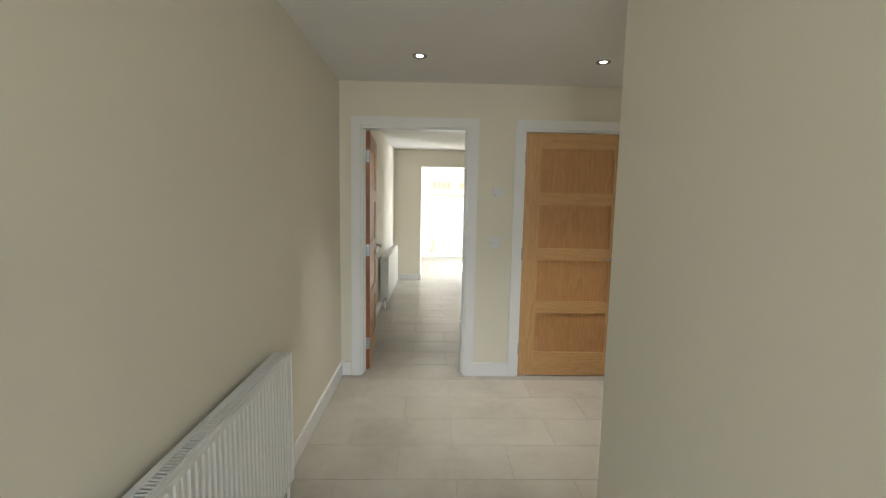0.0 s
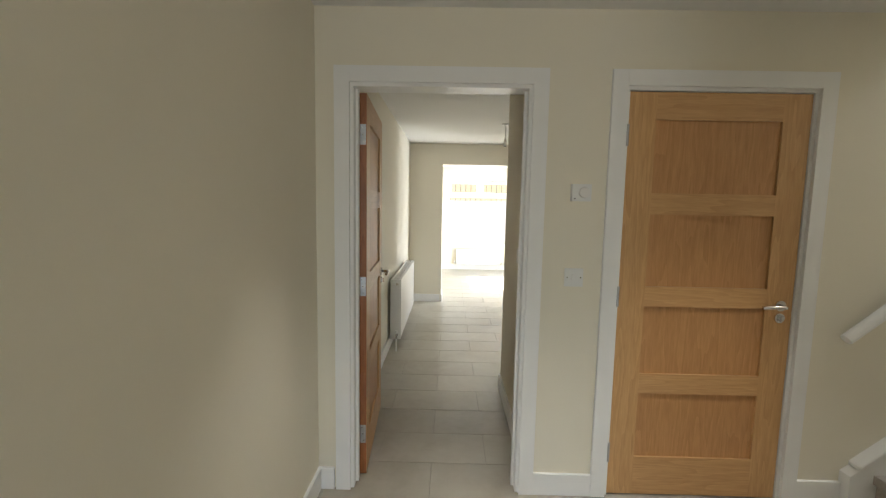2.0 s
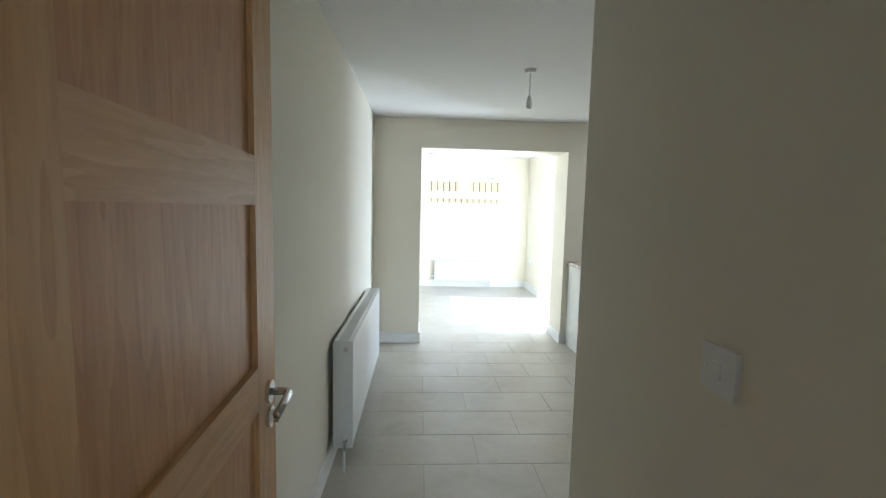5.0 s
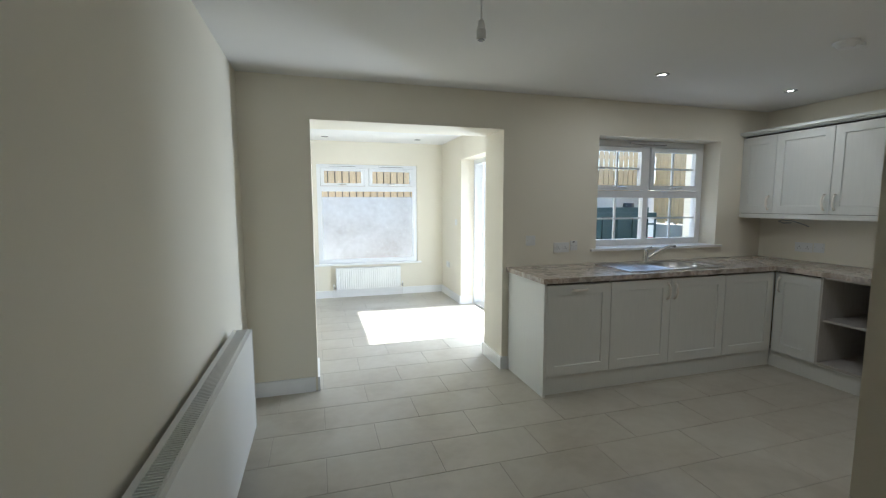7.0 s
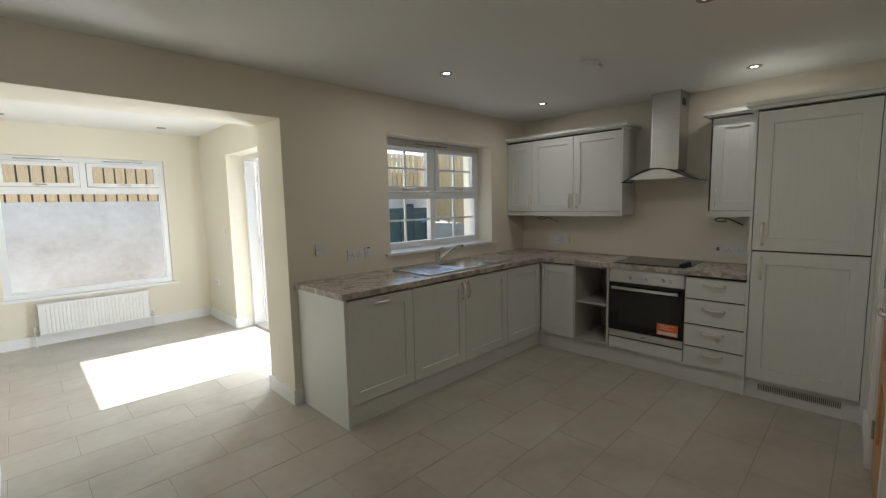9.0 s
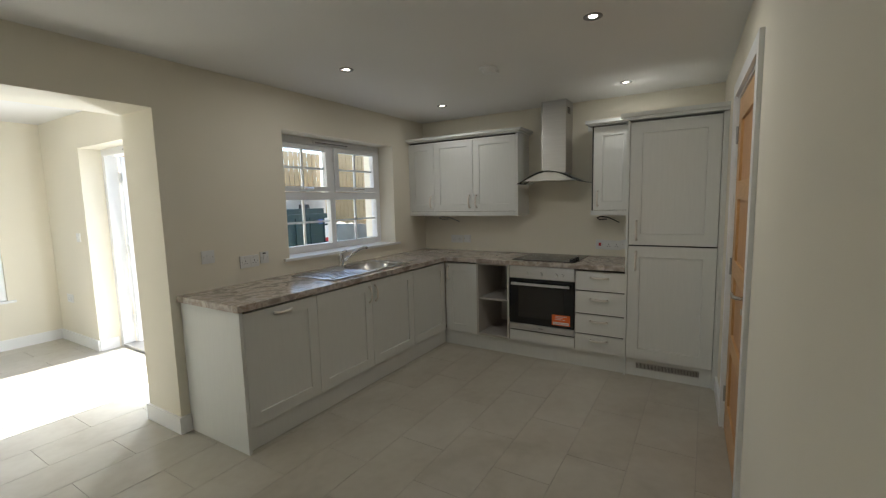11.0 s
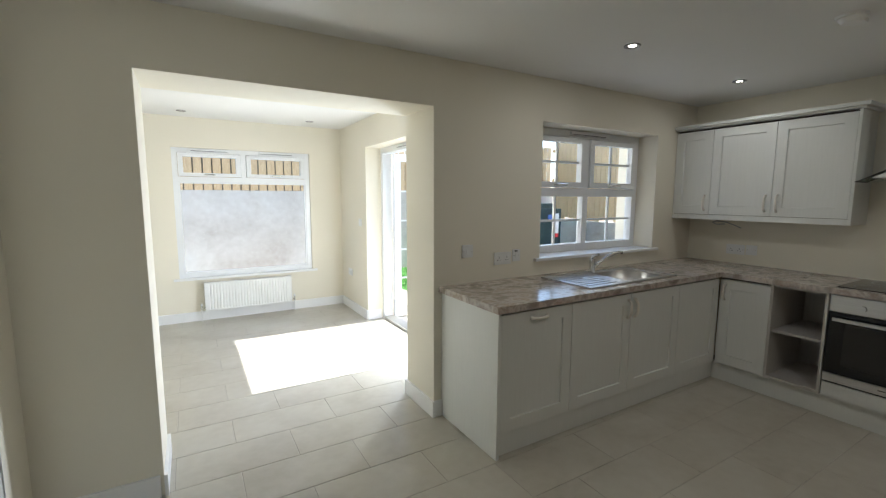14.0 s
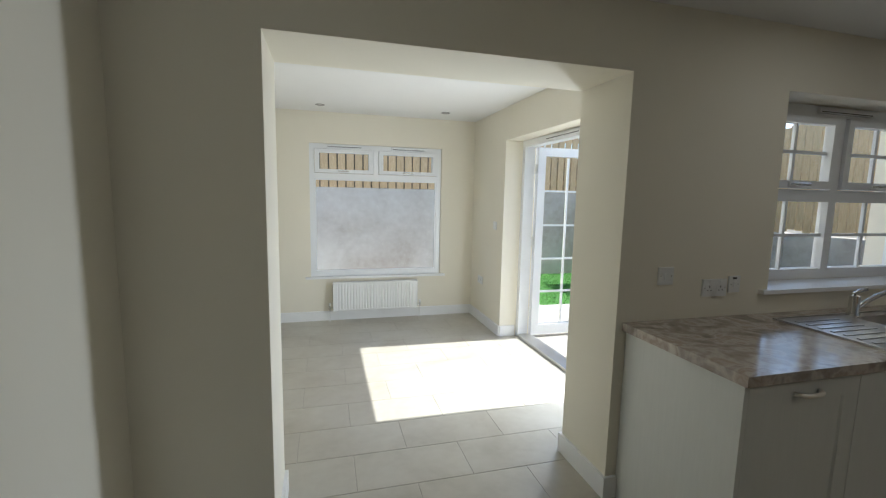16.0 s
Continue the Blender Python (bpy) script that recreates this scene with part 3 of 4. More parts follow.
def french_leaf(m, flip):
    w, h = 0.72, 1.97
    root = thing("french_door", m, "white glazed french door leaf folded open outside", "door", "french door leaves", "structure")
    st = 0.085
    for a, b, c, d in ((0, st, 0, h), (w - st, w, 0, h), (st, w - st, 0, 0.11), (st, w - st, h - 0.085, h)):
        part("leaf_member", cuboid(a, b, 0, 0.06, c, d, 0.005), UPVC, root)
    x0, x1, z0, z1 = st, w - st, 0.11, h - 0.085
    xm = (x0 + x1) / 2
    pane(root, x0, x1, z0, z1, 0.028)
    zs = [z0 + (z1 - z0) * i / 5 for i in range(6)]
    for z in zs[1:5]:
        part("glazing_bar", cuboid(x0, x1, 0.02, 0.042, z - 0.01, z + 0.01, 0.003), UPVC, root)
    for a, b in zip(zs, zs[1:]):
        part("glazing_bar", cuboid(xm - 0.01, xm + 0.01, 0.0205, 0.0415, a + 0.01, b - 0.01, 0.003), UPVC, root)
    for z in (0.25, 1.0, 1.75):
        part("hinge", rod((-0.012, 0.03, z - 0.05), (-0.012, 0.03, z + 0.05), 0.012, n=14), PLASTIC, root)
    for y in (-0.012, 0.072):
        hd = part("door_handle", cuboid(w - 0.06, w - 0.03, min(y, 0.03), max(y, 0.03), 0.93, 1.15, 0.004), CHROME, root, "chrome lever handle")
        yy = -0.045 if y < 0 else 0.105
        part("lever", tube([(w - 0.045, y, 1.06), (w - 0.045, yy, 1.06), (w - 0.16, yy, 1.06)], 0.009), CHROME, hd)


french_leaf(pose(2.345, 10.245, 0.03), 1)
french_leaf(pose(2.345, 8.775, 0.03), -1)


# ---- stairs ----
ST = thing("staircase", pose(0, 0, 0), "carpeted staircase with white painted wall string", "staircase")
GO, RI, X0 = 0.235, 0.184, 2.26
for i in range(12):
    bm = cuboid(X0 + i * GO - 0.02, X0 + (i + 1) * GO + 0.03, 2.6, 3.478, (i + 1) * RI - 0.045, (i + 1) * RI, 0.016, 3)
    box(bm, X0 + i * GO, X0 + i * GO + 0.03, 2.6, 3.478, i * RI, (i + 1) * RI - 0.03)
    part("step", bm, CARPET, ST, "beige carpeted step")


def string(y0, y1):
    bm = bmesh.new()
    sl = RI / GO
    pts = [(2.13, 0.0), (2.13, 0.17), (2.17, 0.20), (2.17 + 3.0, 0.20 + 3.0 * sl), (2.17 + 3.0, 3.0 * sl - 0.15), (2.36, 0.0)]
    a = [bm.verts.new((x, y0, z)) for x, z in pts]
    b = [bm.verts.new((x, y1, z)) for x, z in pts]
    bm.faces.new(a)
    bm.faces.new(b[::-1])
    for i in range(len(pts)):
        bm.faces.new((a[i], a[(i + 1) % len(pts)], b[(i + 1) % len(pts)], b[i]))
    return bev(bm, 0.004)


part("string", string(3.48, 3.5395), GLOSSW, ST, "white gloss wall string")
part("string", string(2.56, 2.6), GLOSSW, ST, "white gloss outer string")
sl = RI / GO
cap = bmesh.new()
vs = [cap.verts.new((2.168 + t, y, 0.203 + t * sl + dz)) for t in (0, 3.0) for y in (3.472, 3.5395) for dz in (0, 0.02)]
bmesh.ops.convex_hull(cap, input=vs)
part("string_capping", bev(cap, 0.003), GLOSSW, ST)

HR = thing("handrail", pose(0, 0, 0), "white painted timber handrail on the stair wall", "handrail")
bm = bmesh.new()
d = Vector((1, 0, 0.82)).normalized()
up = Vector((-d.z, 0, d.x))
for s in (0, 3.4):
    c = Vector((2.01, 3.455, 0.865)) + d * s
    ring = [c + Vector((0, 0.027 * math.cos(a), 0)) + up * (0.027 * math.sin(a)) * (1.0 if math.sin(a) > 0 else 0.9) for a in [2 * math.pi * k / 14 for k in range(14)]]
    vs = [bm.verts.new(p) for p in ring]
    if s == 0:
        first = vs
bm.faces.new(first)
bm.faces.new(vs[::-1])
for k in range(14):
    bm.faces.new((first[k], vs[k], vs[(k + 1) % 14], first[(k + 1) % 14]))
part("rail", bm, GLOSSW, HR)
for s in (0.35, 1.4, 2.5):
    c = Vector((2.01, 3.455, 0.865)) + d * s
    part("bracket", tube([c - up * 0.024, c - up * 0.05 + Vector((0, 0.02, 0)), c - up * 0.055 + Vector((0, 0.084, 0))], 0.007), CHROME, HR)


# ---- switches, sockets, thermostat ----
def plate(name, m, w, h, label, gangs=0, rockers=(), colour=None, category="switch"):
    """Wall plate with its front at y = -0.009, centred, the wall at y = 0."""
    root = thing(name, m, label, category)
    part("plate", cuboid(-w / 2, w / 2, -0.009, 0, -h / 2, h / 2, 0.003), PLASTIC, root)
    for rx in rockers:
        part("rocker", cuboid(rx - 0.011, rx + 0.011, -0.0125, -0.009, -0.015, 0.015, 0.0015), colour or PLASTIC, root)
    for k in range(gangs):
        cx = (k - (gangs - 1) / 2) * 0.07
        sock = part("socket_face", cuboid(cx - 0.026, cx + 0.026, -0.0105, -0.009, -0.03, 0.02, 0.001), PLASTIC, root)
        for dx, dz, a, b in ((0, 0.006, 0.0025, 0.005), (-0.011, -0.012, 0.004, 0.002), (0.011, -0.012, 0.004, 0.002)):
            part("slot", cuboid(cx + dx - a, cx + dx + a, -0.0112, -0.010, dz - b, dz + b), DARKP, sock)
        part("rocker", cuboid(cx - 0.006, cx + 0.006, -0.0125, -0.009, 0.024, 0.036, 0.0015), PLASTIC, root)
    for sx in (-w / 2 + 0.012, w / 2 - 0.012):
        part("screw", rod((sx, -0.009, 0), (sx, -0.0098, 0), 0.0032, n=10), CHROME, root)
    return root


N = lambda x, z: pose(x, KN, z)
E_ = lambda y, z: pose(KE, y, z, 0, 0, -90)
TH = thing("thermostat", pose(0.762, HB, 1.527), "white room thermostat with a round dial", "thermostat")
part("case", cuboid(-0.045, 0.045, -0.03, 0, -0.04, 0.04, 0.006), PLASTIC, TH)
part("dial", rod((0.012, -0.03, 0), (0.012, -0.038, 0), 0.026, 0.024, 32), WHITEP, TH, "round white dial")
part("lamp", rod((-0.032, -0.03, -0.028), (-0.032, -0.0315, -0.028), 0.003, n=10), DARKP, TH)
plate("light_switch", pose(0.75, HB, 1.12), 0.088, 0.088, "white square light switch in the hall", rockers=(0,))
plate("light_switch", pose(0.58, 4.12, 1.15, 0, 0, -90), 0.088, 0.088, "white light switch on the passage wall", rockers=(0,))
plate("fused_switch", N(1.835, 1.125), 0.086, 0.086, "white fused switch above the worktop", rockers=(0,), category="switch")
plate("wall_socket", N(2.14, 1.056), 0.15, 0.088, "white double socket above the worktop", 2, category="socket")
plate("fused_switch", N(2.265, 1.07), 0.07, 0.086, "white switch with a black mark beside a socket", rockers=(0.0,), category="switch")
part("indicator", cuboid(2.25, 2.272, KN - 0.0135, KN - 0.009, 1.098, 1.107, 0.001), DARKP).parent = bpy.data.objects["fused_switch.001"]
bpy.data.objects["indicator"].matrix_parent_inverse = bpy.data.objects["fused_switch.001"].matrix_basis.inverted()
plate("wall_socket", E_(7.47, 1.03), 0.15, 0.088, "white double socket above the worktop", 2, category="socket")
plate("fused_switch", E_(7.34, 1.035), 0.086, 0.086, "white switch beside the double socket", rockers=(0,), category="switch")
plate("wall_socket", E_(5.79, 1.01), 0.15, 0.088, "white double socket beside the cooker switch", 2, category="socket")
plate("cooker_switch", E_(5.905, 1.015), 0.076, 0.088, "white cooker switch with a red rocker", rockers=(0,), colour=REDP)
plate("fused_switch", E_(5.68, 1.02), 0.07, 0.086, "white switch with black mark", rockers=(0,))
plate("fused_switch", E_(5.985, 2.12), 0.086, 0.086, "white fused switch beside the hood", rockers=(0,), colour=DARKP)
plate("light_switch", pose(DE, 10.57, 1.178, 0, 0, -90), 0.088, 0.088, "white light switch beside the french doors", rockers=(0,))
plate("wall_socket", pose(DE, 10.98, 0.50, 0, 0, -90), 0.15, 0.088, "white double socket low on the wall", 2, category="socket")
for y, z, lab in ((7.50, 1.275, "loose grey cable tail hanging below the wall cabinet"), (5.80, 1.275, "loose dark cable loop below the small cabinet")):
    pts = [(KE - 0.002, y - 0.06, z - 0.05), (KE - 0.03, y - 0.03, z - 0.03), (KE - 0.09, y + 0.02, z), (KE - 0.16, y + 0.07, z + 0.012), (KE - 0.17, y + 0.10, z + 0.0),
           (KE - 0.12, y + 0.09, z - 0.02), (KE - 0.1, y + 0.03, z - 0.015)]
    c = part("cable", tube(pts, 0.005, 8), ZINC if y > 7 else DARKP, smooth=True)
    tagged(c, lab, "cable")


# ---- ceiling fittings ----
def downlight(x, y, z, lit, power, narrow):
    root = thing("downlight", pose(x, y, z), "recessed round chrome downlight, " + ("lit, in the ceiling" if lit else "switched off"), "ceiling light", "ceiling downlights")
    bm = bmesh.new()
    n = 32
    prof = [(0.047, 0.0), (0.0465, -0.005), (0.036, -0.006), (0.026, -0.001), (0.021, 0.0)]
    rings = [[bm.verts.new((r * math.cos(2 * math.pi * k / n), r * math.sin(2 * math.pi * k / n), zz)) for k in range(n)] for r, zz in prof]
    for a, b in zip(rings, rings[1:]):
        for k in range(n):
            bm.faces.new((a[k], a[(k + 1) % n], b[(k + 1) % n], b[k]))
    part("bezel", bm, BEZEL, root, "dark satin chrome ring", True)
    part("lens", rod((0, 0, -0.0005), (0, 0, -0.002), 0.021, n=24), BULB if lit else LENS, root, "glowing warm lens" if lit else "unlit frosted lens")
    if not lit:
        return
    lamp = new("downlight_beam", bpy.data.lights.new("downlight_beam", 'SPOT' if narrow else 'AREA'))
    if narrow:
        lamp.data.spot_size, lamp.data.spot_blend, lamp.data.shadow_soft_size = radians(62), 1.0, 0.022
    else:
        lamp.data.shape, lamp.data.size = 'DISK', 0.04
    lamp.data.energy, lamp.data.color = power, (1.0, 0.93, 0.83)
    lamp.matrix_world = pose(x, y, z - 0.012)



for x, y, z in ((0.139, 2.93, HC), (1.325, 2.95, HC), (2.55, 5.57, HC), (2.465, 7.16, HC), (3.815, 7.23, HC), (3.985, 5.63, HC), (1.53, 10.9, DC), (0.2, 10.94, DC)):
    downlight(x, y, z, y < 8, 10.0 if y < 4 else 0.45 if x > 3.7 else 1.45 if y < 6 else 0.8, y < 4)

SD = thing("smoke_alarm", pose(3.0, 6.36, HC), "white round smoke alarm on the ceiling", "smoke alarm")
part("base", rod((0, 0, 0), (0, 0, -0.014), 0.062, n=36), PLASTIC, SD)
part("cover", rod((0, 0, -0.014), (0, 0, -0.036), 0.052, 0.036, 36), PLASTIC, SD)
part("mount_block", cuboid(0.035, 0.115, -0.03, 0.03, -0.018, 0, 0.004), PLASTIC, SD)

PL = thing("pendant_lamp", pose(0.735, 6.28, HC), "white pendant lamp holder without a bulb", "pendant light")
part("ceiling_rose", rod((0, 0, 0), (0, 0, -0.022), 0.04, 0.033, 28), PLASTIC, PL)
part("flex", rod((0, 0, -0.02), (0, 0, -0.175), 0.0035, n=8), PLASTIC, PL)
hold = part("lamp_holder", rod((0, 0, -0.17), (0, 0, -0.205), 0.011, 0.018, 20), PLASTIC, PL)
part("skirt", rod((0, 0, -0.208), (0, 0, -0.245), 0.0195, n=20), PLASTIC, hold)
part("socket_mouth", rod((0, 0, -0.245), (0, 0, -0.247), 0.015, n=20), DARKP, hold)


# ---- kitchen ----
def d_handle(parent, x, z, upright, half=0.065):
    """Bowed bar handle on a door front at y = 0."""
    pts = []
    for i in range(9):
        u = -1 + i / 4
        off = -0.030 * (1 - u * u) ** 0.5 - 0.002
        pts.append((x, off, z + u * half) if upright else (x + u * half, off, z))
    part("handle", tube(pts, 0.009, 10), NICKEL, parent, "bowed satin nickel handle", smooth=True)


def shaker(parent, x0, x1, z0, z1, y=0.0, rail=0.075, name="cabinet_door"):
    """Framed door, face at y, 20 mm thick, with a recessed centre panel."""
    bm = bmesh.new()
    g = 0.0016
    x0, x1, z0, z1 = x0 + g, x1 - g, z0 + g, z1 - g
    o = [(x0, z0), (x1, z0), (x1, z1), (x0, z1)]
    i1 = [(x0 + rail, z0 + rail), (x1 - rail, z0 + rail), (x1 - rail, z1 - rail), (x0 + rail, z1 - rail)]
    c = 0.003
    i2 = [(x0 + rail + c, z0 + rail + c), (x1 - rail - c, z0 + rail + c), (x1 - rail - c, z1 - rail - c), (x0 + rail + c, z1 - rail - c)]
    e = 0.0015
    oo = [(x0 + e, z0 + e), (x1 - e, z0 + e), (x1 - e, z1 - e), (x0 + e, z1 - e)]

    def ring(pts, yy):
        return [bm.verts.new((a, yy, b)) for a, b in pts]
    rings = [ring(o, y + 0.02), ring(o, y + e), ring(oo, y), ring(i1, y), ring(i2, y + 0.009)]
    for a, b in zip(rings, rings[1:]):
        for k in range(4):
            bm.faces.new((a[k], a[(k + 1) % 4], b[(k + 1) % 4], b[k]))
    bm.faces.new(rings[0])
    bm.faces.new(rings[-1])
    return part(name, bm, GREY, parent)


def unit(name, m, w, depth, z0, z1, label, group="", category="cabinet", body=True):
    root = thing(name, m, label, category, group)
    if body:
        # darkened carcass, seen only as shade between the fronts
        part("body", cuboid(0.001, w - 0.001, 0.032, depth, z0, z1), BOARD, root)
    return root


FY, FX = 7.29, 3.89
ZT, ZB = 0.848, 0.150


def nm(x):
    return pose(x, FY, 0)


def em(y):
    return pose(FX, y, 0, 0, 0, -90)


# run under the window
ep = part("end_panel", cuboid(1.635, 1.655, FY - 0.002, KN - 0.002, 0, 0.864, 0.0015), GREY)
tagged(ep, "light grey end panel closing the base cabinets", "panel")
u = unit("dishwasher_cabinet", nm(1.657), 0.551, 0.58, ZB, 0.862, "light grey shaker front of a built-in appliance", "base cabinets")
dd = shaker(u, 0, 0.551, ZB, ZT)
d_handle(dd, 0.275, 0.805, False)
u = unit("sink_cabinet", nm(2.208), 1.128, 0.58, ZB, 0.69, "light grey double door shaker sink cabinet", "base cabinets")
a = shaker(u, 0, 0.564, ZB, ZT)
d_handle(a, 0.564 - 0.035, 0.745, True)
b = shaker(u, 0.564, 1.128, ZB, ZT)
d_handle(b, 0.564 + 0.035, 0.745, True)
u = unit("corner_cabinet", nm(3.336), 0.552, 0.58, ZB, 0.862, "light grey shaker blank corner cabinet", "base cabinets")
shaker(u, 0, 0.552, ZB, ZT)
pl = part("plinth", cuboid(1.655, 3.94, FY + 0.03, FY + 0.048, 0, ZB - 0.002), GREY)
tagged(pl, "light grey plinth under the base cabinets", "plinth")

# run along the east wall (measured from the corner towards the south)
u = unit("base_cabinet", em(7.285), 0.352, 0.57, ZB, 0.862, "light grey narrow shaker base cabinet", "base cabinets")
a = shaker(u, 0, 0.352, ZB, ZT)
d_handle(a, 0.04, 0.745, True)
SH = thing("open_shelf_unit", em(6.933), "open grey base unit with one middle shelf", "cabinet", "base cabinets")
w = 0.337
part("side", cuboid(0, 0.018, 0, 0.57, ZB, 0.862, 0.001), CARCASS, SH)
part("side", cuboid(w - 0.018, w, 0, 0.57, ZB, 0.862, 0.001), CARCASS, SH)
part("back", cuboid(0.018, w - 0.018, 0.555, 0.57, ZB, 0.862), CARCASS, SH)
part("bottom", cuboid(0.018, w - 0.018, 0.002, 0.555, ZB, ZB + 0.018, 0.001), CARCASS, SH)
part("top", cuboid(0.018, w - 0.018, 0.01, 0.555, 0.844, 0.862, 0.001), CARCASS, SH)
part("shelf", cuboid(0.018, w - 0.018, 0.03, 0.555, 0.50, 0.518, 0.001), CARCASS, SH)

OV = thing("oven", em(6.590), "built-in electric oven with black glass door and steel fascia", "oven")
w = 0.60
part("housing", cuboid(0.002, w - 0.002, 0.022, 0.57, 0.152, 0.858), CARCASS, OV)
fa = part("fascia", cuboid(0.003, w - 0.003, -0.002, 0.021, 0.746, 0.853, 0.002), STEEL, OV, "brushed steel control panel")
for kx in (0.17, 0.30, 0.435):
    kn = part("knob", rod((kx, -0.002, 0.79), (kx, -0.024, 0.79), 0.019, 0.0165, 28), STEEL, fa, "round steel control knob", False)
part("indicator", rod((0.50, -0.002, 0.785), (0.50, -0.003, 0.785), 0.004, n=12), DARKP, fa)
part("marking", cuboid(0.485, 0.515, -0.0026, -0.002, 0.799, 0.802), DARKP, fa)
dr = part("oven_door", cuboid(0.003, w - 0.003, -0.004, 0.021, 0.322, 0.741, 0.003), BLACKG, OV, "black glass oven door")
part("viewing_window", cuboid(0.09, w - 0.09, -0.0052, -0.0042, 0.385, 0.665), OVENIN, dr)
hb = part("handle", cuboid(0.035, w - 0.035, -0.048, -0.034, 0.688, 0.710, 0.004), STEEL, dr, "long brushed steel bar handle")
for hx in (0.06, w - 0.06):
    part("post", cuboid(hx - 0.008, hx + 0.008, -0.035, -0.004, 0.692, 0.706, 0.002), STEEL, hb)
st = part("sticker", cuboid(0.405, 0.565, -0.0064, -0.0054, 0.345, 0.440), ORANGE, dr, "orange sticker with white print")
for k, (sa, sb, sz) in enumerate(((0.415, 0.555, 0.352), (0.415, 0.555, 0.365), (0.43, 0.52, 0.397), (0.43, 0.50, 0.411), (0.43, 0.535, 0.424))):
    part("print_bar", cuboid(sa, sb, -0.0072, -0.0066, sz, sz + (0.010 if k < 2 else 0.004)), WHITEP, st)
tr = part("trim_strip", cuboid(0.003, w - 0.003, -0.003, 0.021, 0.262, 0.318, 0.002), STEEL, OV, "brushed steel strip under the door")
part("maker_mark", cuboid(0.28, 0.32, -0.0036, -0.003, 0.288, 0.293), DARKP, tr)
part("vent_gap", cuboid(0.004, w - 0.004, 0.012, 0.0218, 0.249, 0.261), DARKP, OV)
part("filler_panel", cuboid(0.003, w - 0.003, 0, 0.02, 0.152, 0.248, 0.0015), GREY, OV)

DRW = unit("drawer_cabinet", em(5.986), 0.396, 0.57, ZB, 0.862, "light grey four drawer base cabinet", "base cabinets")
for z0, z1 in ((ZB, 0.300), (0.304, 0.477), (0.481, 0.676), (0.680, ZT)):
    f = part("drawer_front", cuboid(0.0025, 0.3935, 0, 0.02, z0 + 0.002, z1 - 0.006, 0.0018), GREY, DRW)
    d_handle(f, 0.198, (z0 + z1) / 2 + 0.03, False, 0.07)
TU = unit("tall_cabinet", em(5.575), 0.605, 0.57, ZB, 2.035, "tall light grey two door shaker larder cabinet", "tall cabinets")
a = shaker(TU, 0.002, 0.604, ZB, 1.071, rail=0.085)
d_handle(a, 0.06, 0.955, True, 0.075)
b = shaker(TU, 0.002, 0.604, 1.079, 2.028, rail=0.085)
d_handle(b, 0.06, 1.195, True, 0.075)
part("shadow_gap", cuboid(0.02, 0.586, 0.012, 0.021, 1.070, 1.080), DARKP, TU)
part("side_panel", cuboid(-0.016, 0.0, -0.004, 0.57, 0.0, 2.04, 0.001), GREY, TU)
part("side_panel", cuboid(0.606, 0.624, -0.004, 0.57, 0.0, 2.04, 0.001), GREY, TU)
part("filler", cuboid(0.625, 0.697, -0.002, 0.02, 0.0, 2.04, 0.001), GREY, TU)
part("cornice", cuboid(-0.05, 0.66, -0.045, 0.57, 2.0405, 2.062, 0.004), GREY, TU)
part("cornice", cuboid(-0.062, 0.66, -0.06, 0.57, 2.0625, 2.092, 0.008, 3), GREY, TU)
pl = part("plinth", cuboid(FX + 0.03, FX + 0.048, 4.968, FY + 0.028, 0, ZB - 0.002), GREY)
tagged(pl, "light grey plinth with a vent grille under the tall cabinet", "plinth")
vg = part("vent_grille", cuboid(FX + 0.027, FX + 0.0295, 5.05, 5.50, 0.062, 0.118), STEEL, pl, "slotted steel plinth vent")
for i in range(44):
    part("vent_slot", cuboid(FX + 0.0262, FX + 0.0268, 5.056 + i * 0.0101, 5.060 + i * 0.0101, 0.070, 0.110), DARKP, vg)

# worktop: an L of marbled laminate with a cut-out under the sink bowl
WZ0, WZ1 = 0.864, 0.903
BX0, BX1, BY0, BY1 = 2.875, 3.285, 7.40, 7.73
WX, WY, WS, WF = 1.612, 7.262, 5.592, 3.862
us, vs = [WX, BX0, BX1, WF, KE - 0.001], [WS, WY, BY0, BY1, KN - 0.001]
cells = {(i, j) for i in range(4) for j in range(4) if (j > 0 or i == 3) and (i, j) != (1, 2)}
bm = bmesh.new()
grid = {}


def corner(i, j, k):
    if (i, j, k) not in grid:
        grid[i, j, k] = bm.verts.new((us[i], vs[j], (WZ0, WZ1)[k]))
    return grid[i, j, k]


for i, j in sorted(cells):
    for k in (0, 1):
        bm.faces.new((corner(i, j, k), corner(i + 1, j, k), corner(i + 1, j + 1, k), corner(i, j + 1, k)))
    for di, dj, p, q in ((-1, 0, (i, j), (i, j + 1)), (1, 0, (i + 1, j), (i + 1, j + 1)), (0, -1, (i, j), (i + 1, j)), (0, 1, (i, j + 1), (i + 1, j + 1))):
        if (i + di, j + dj) not in cells:
            bm.faces.new((corner(*p, 0), corner(*q, 0), corner(*q, 1), corner(*p, 1)))
bev(bm, 0.004, 2)
wk = part("worktop", bm, STONE)
tagged(wk, "marbled brown and beige laminate worktop in an L", "worktop")

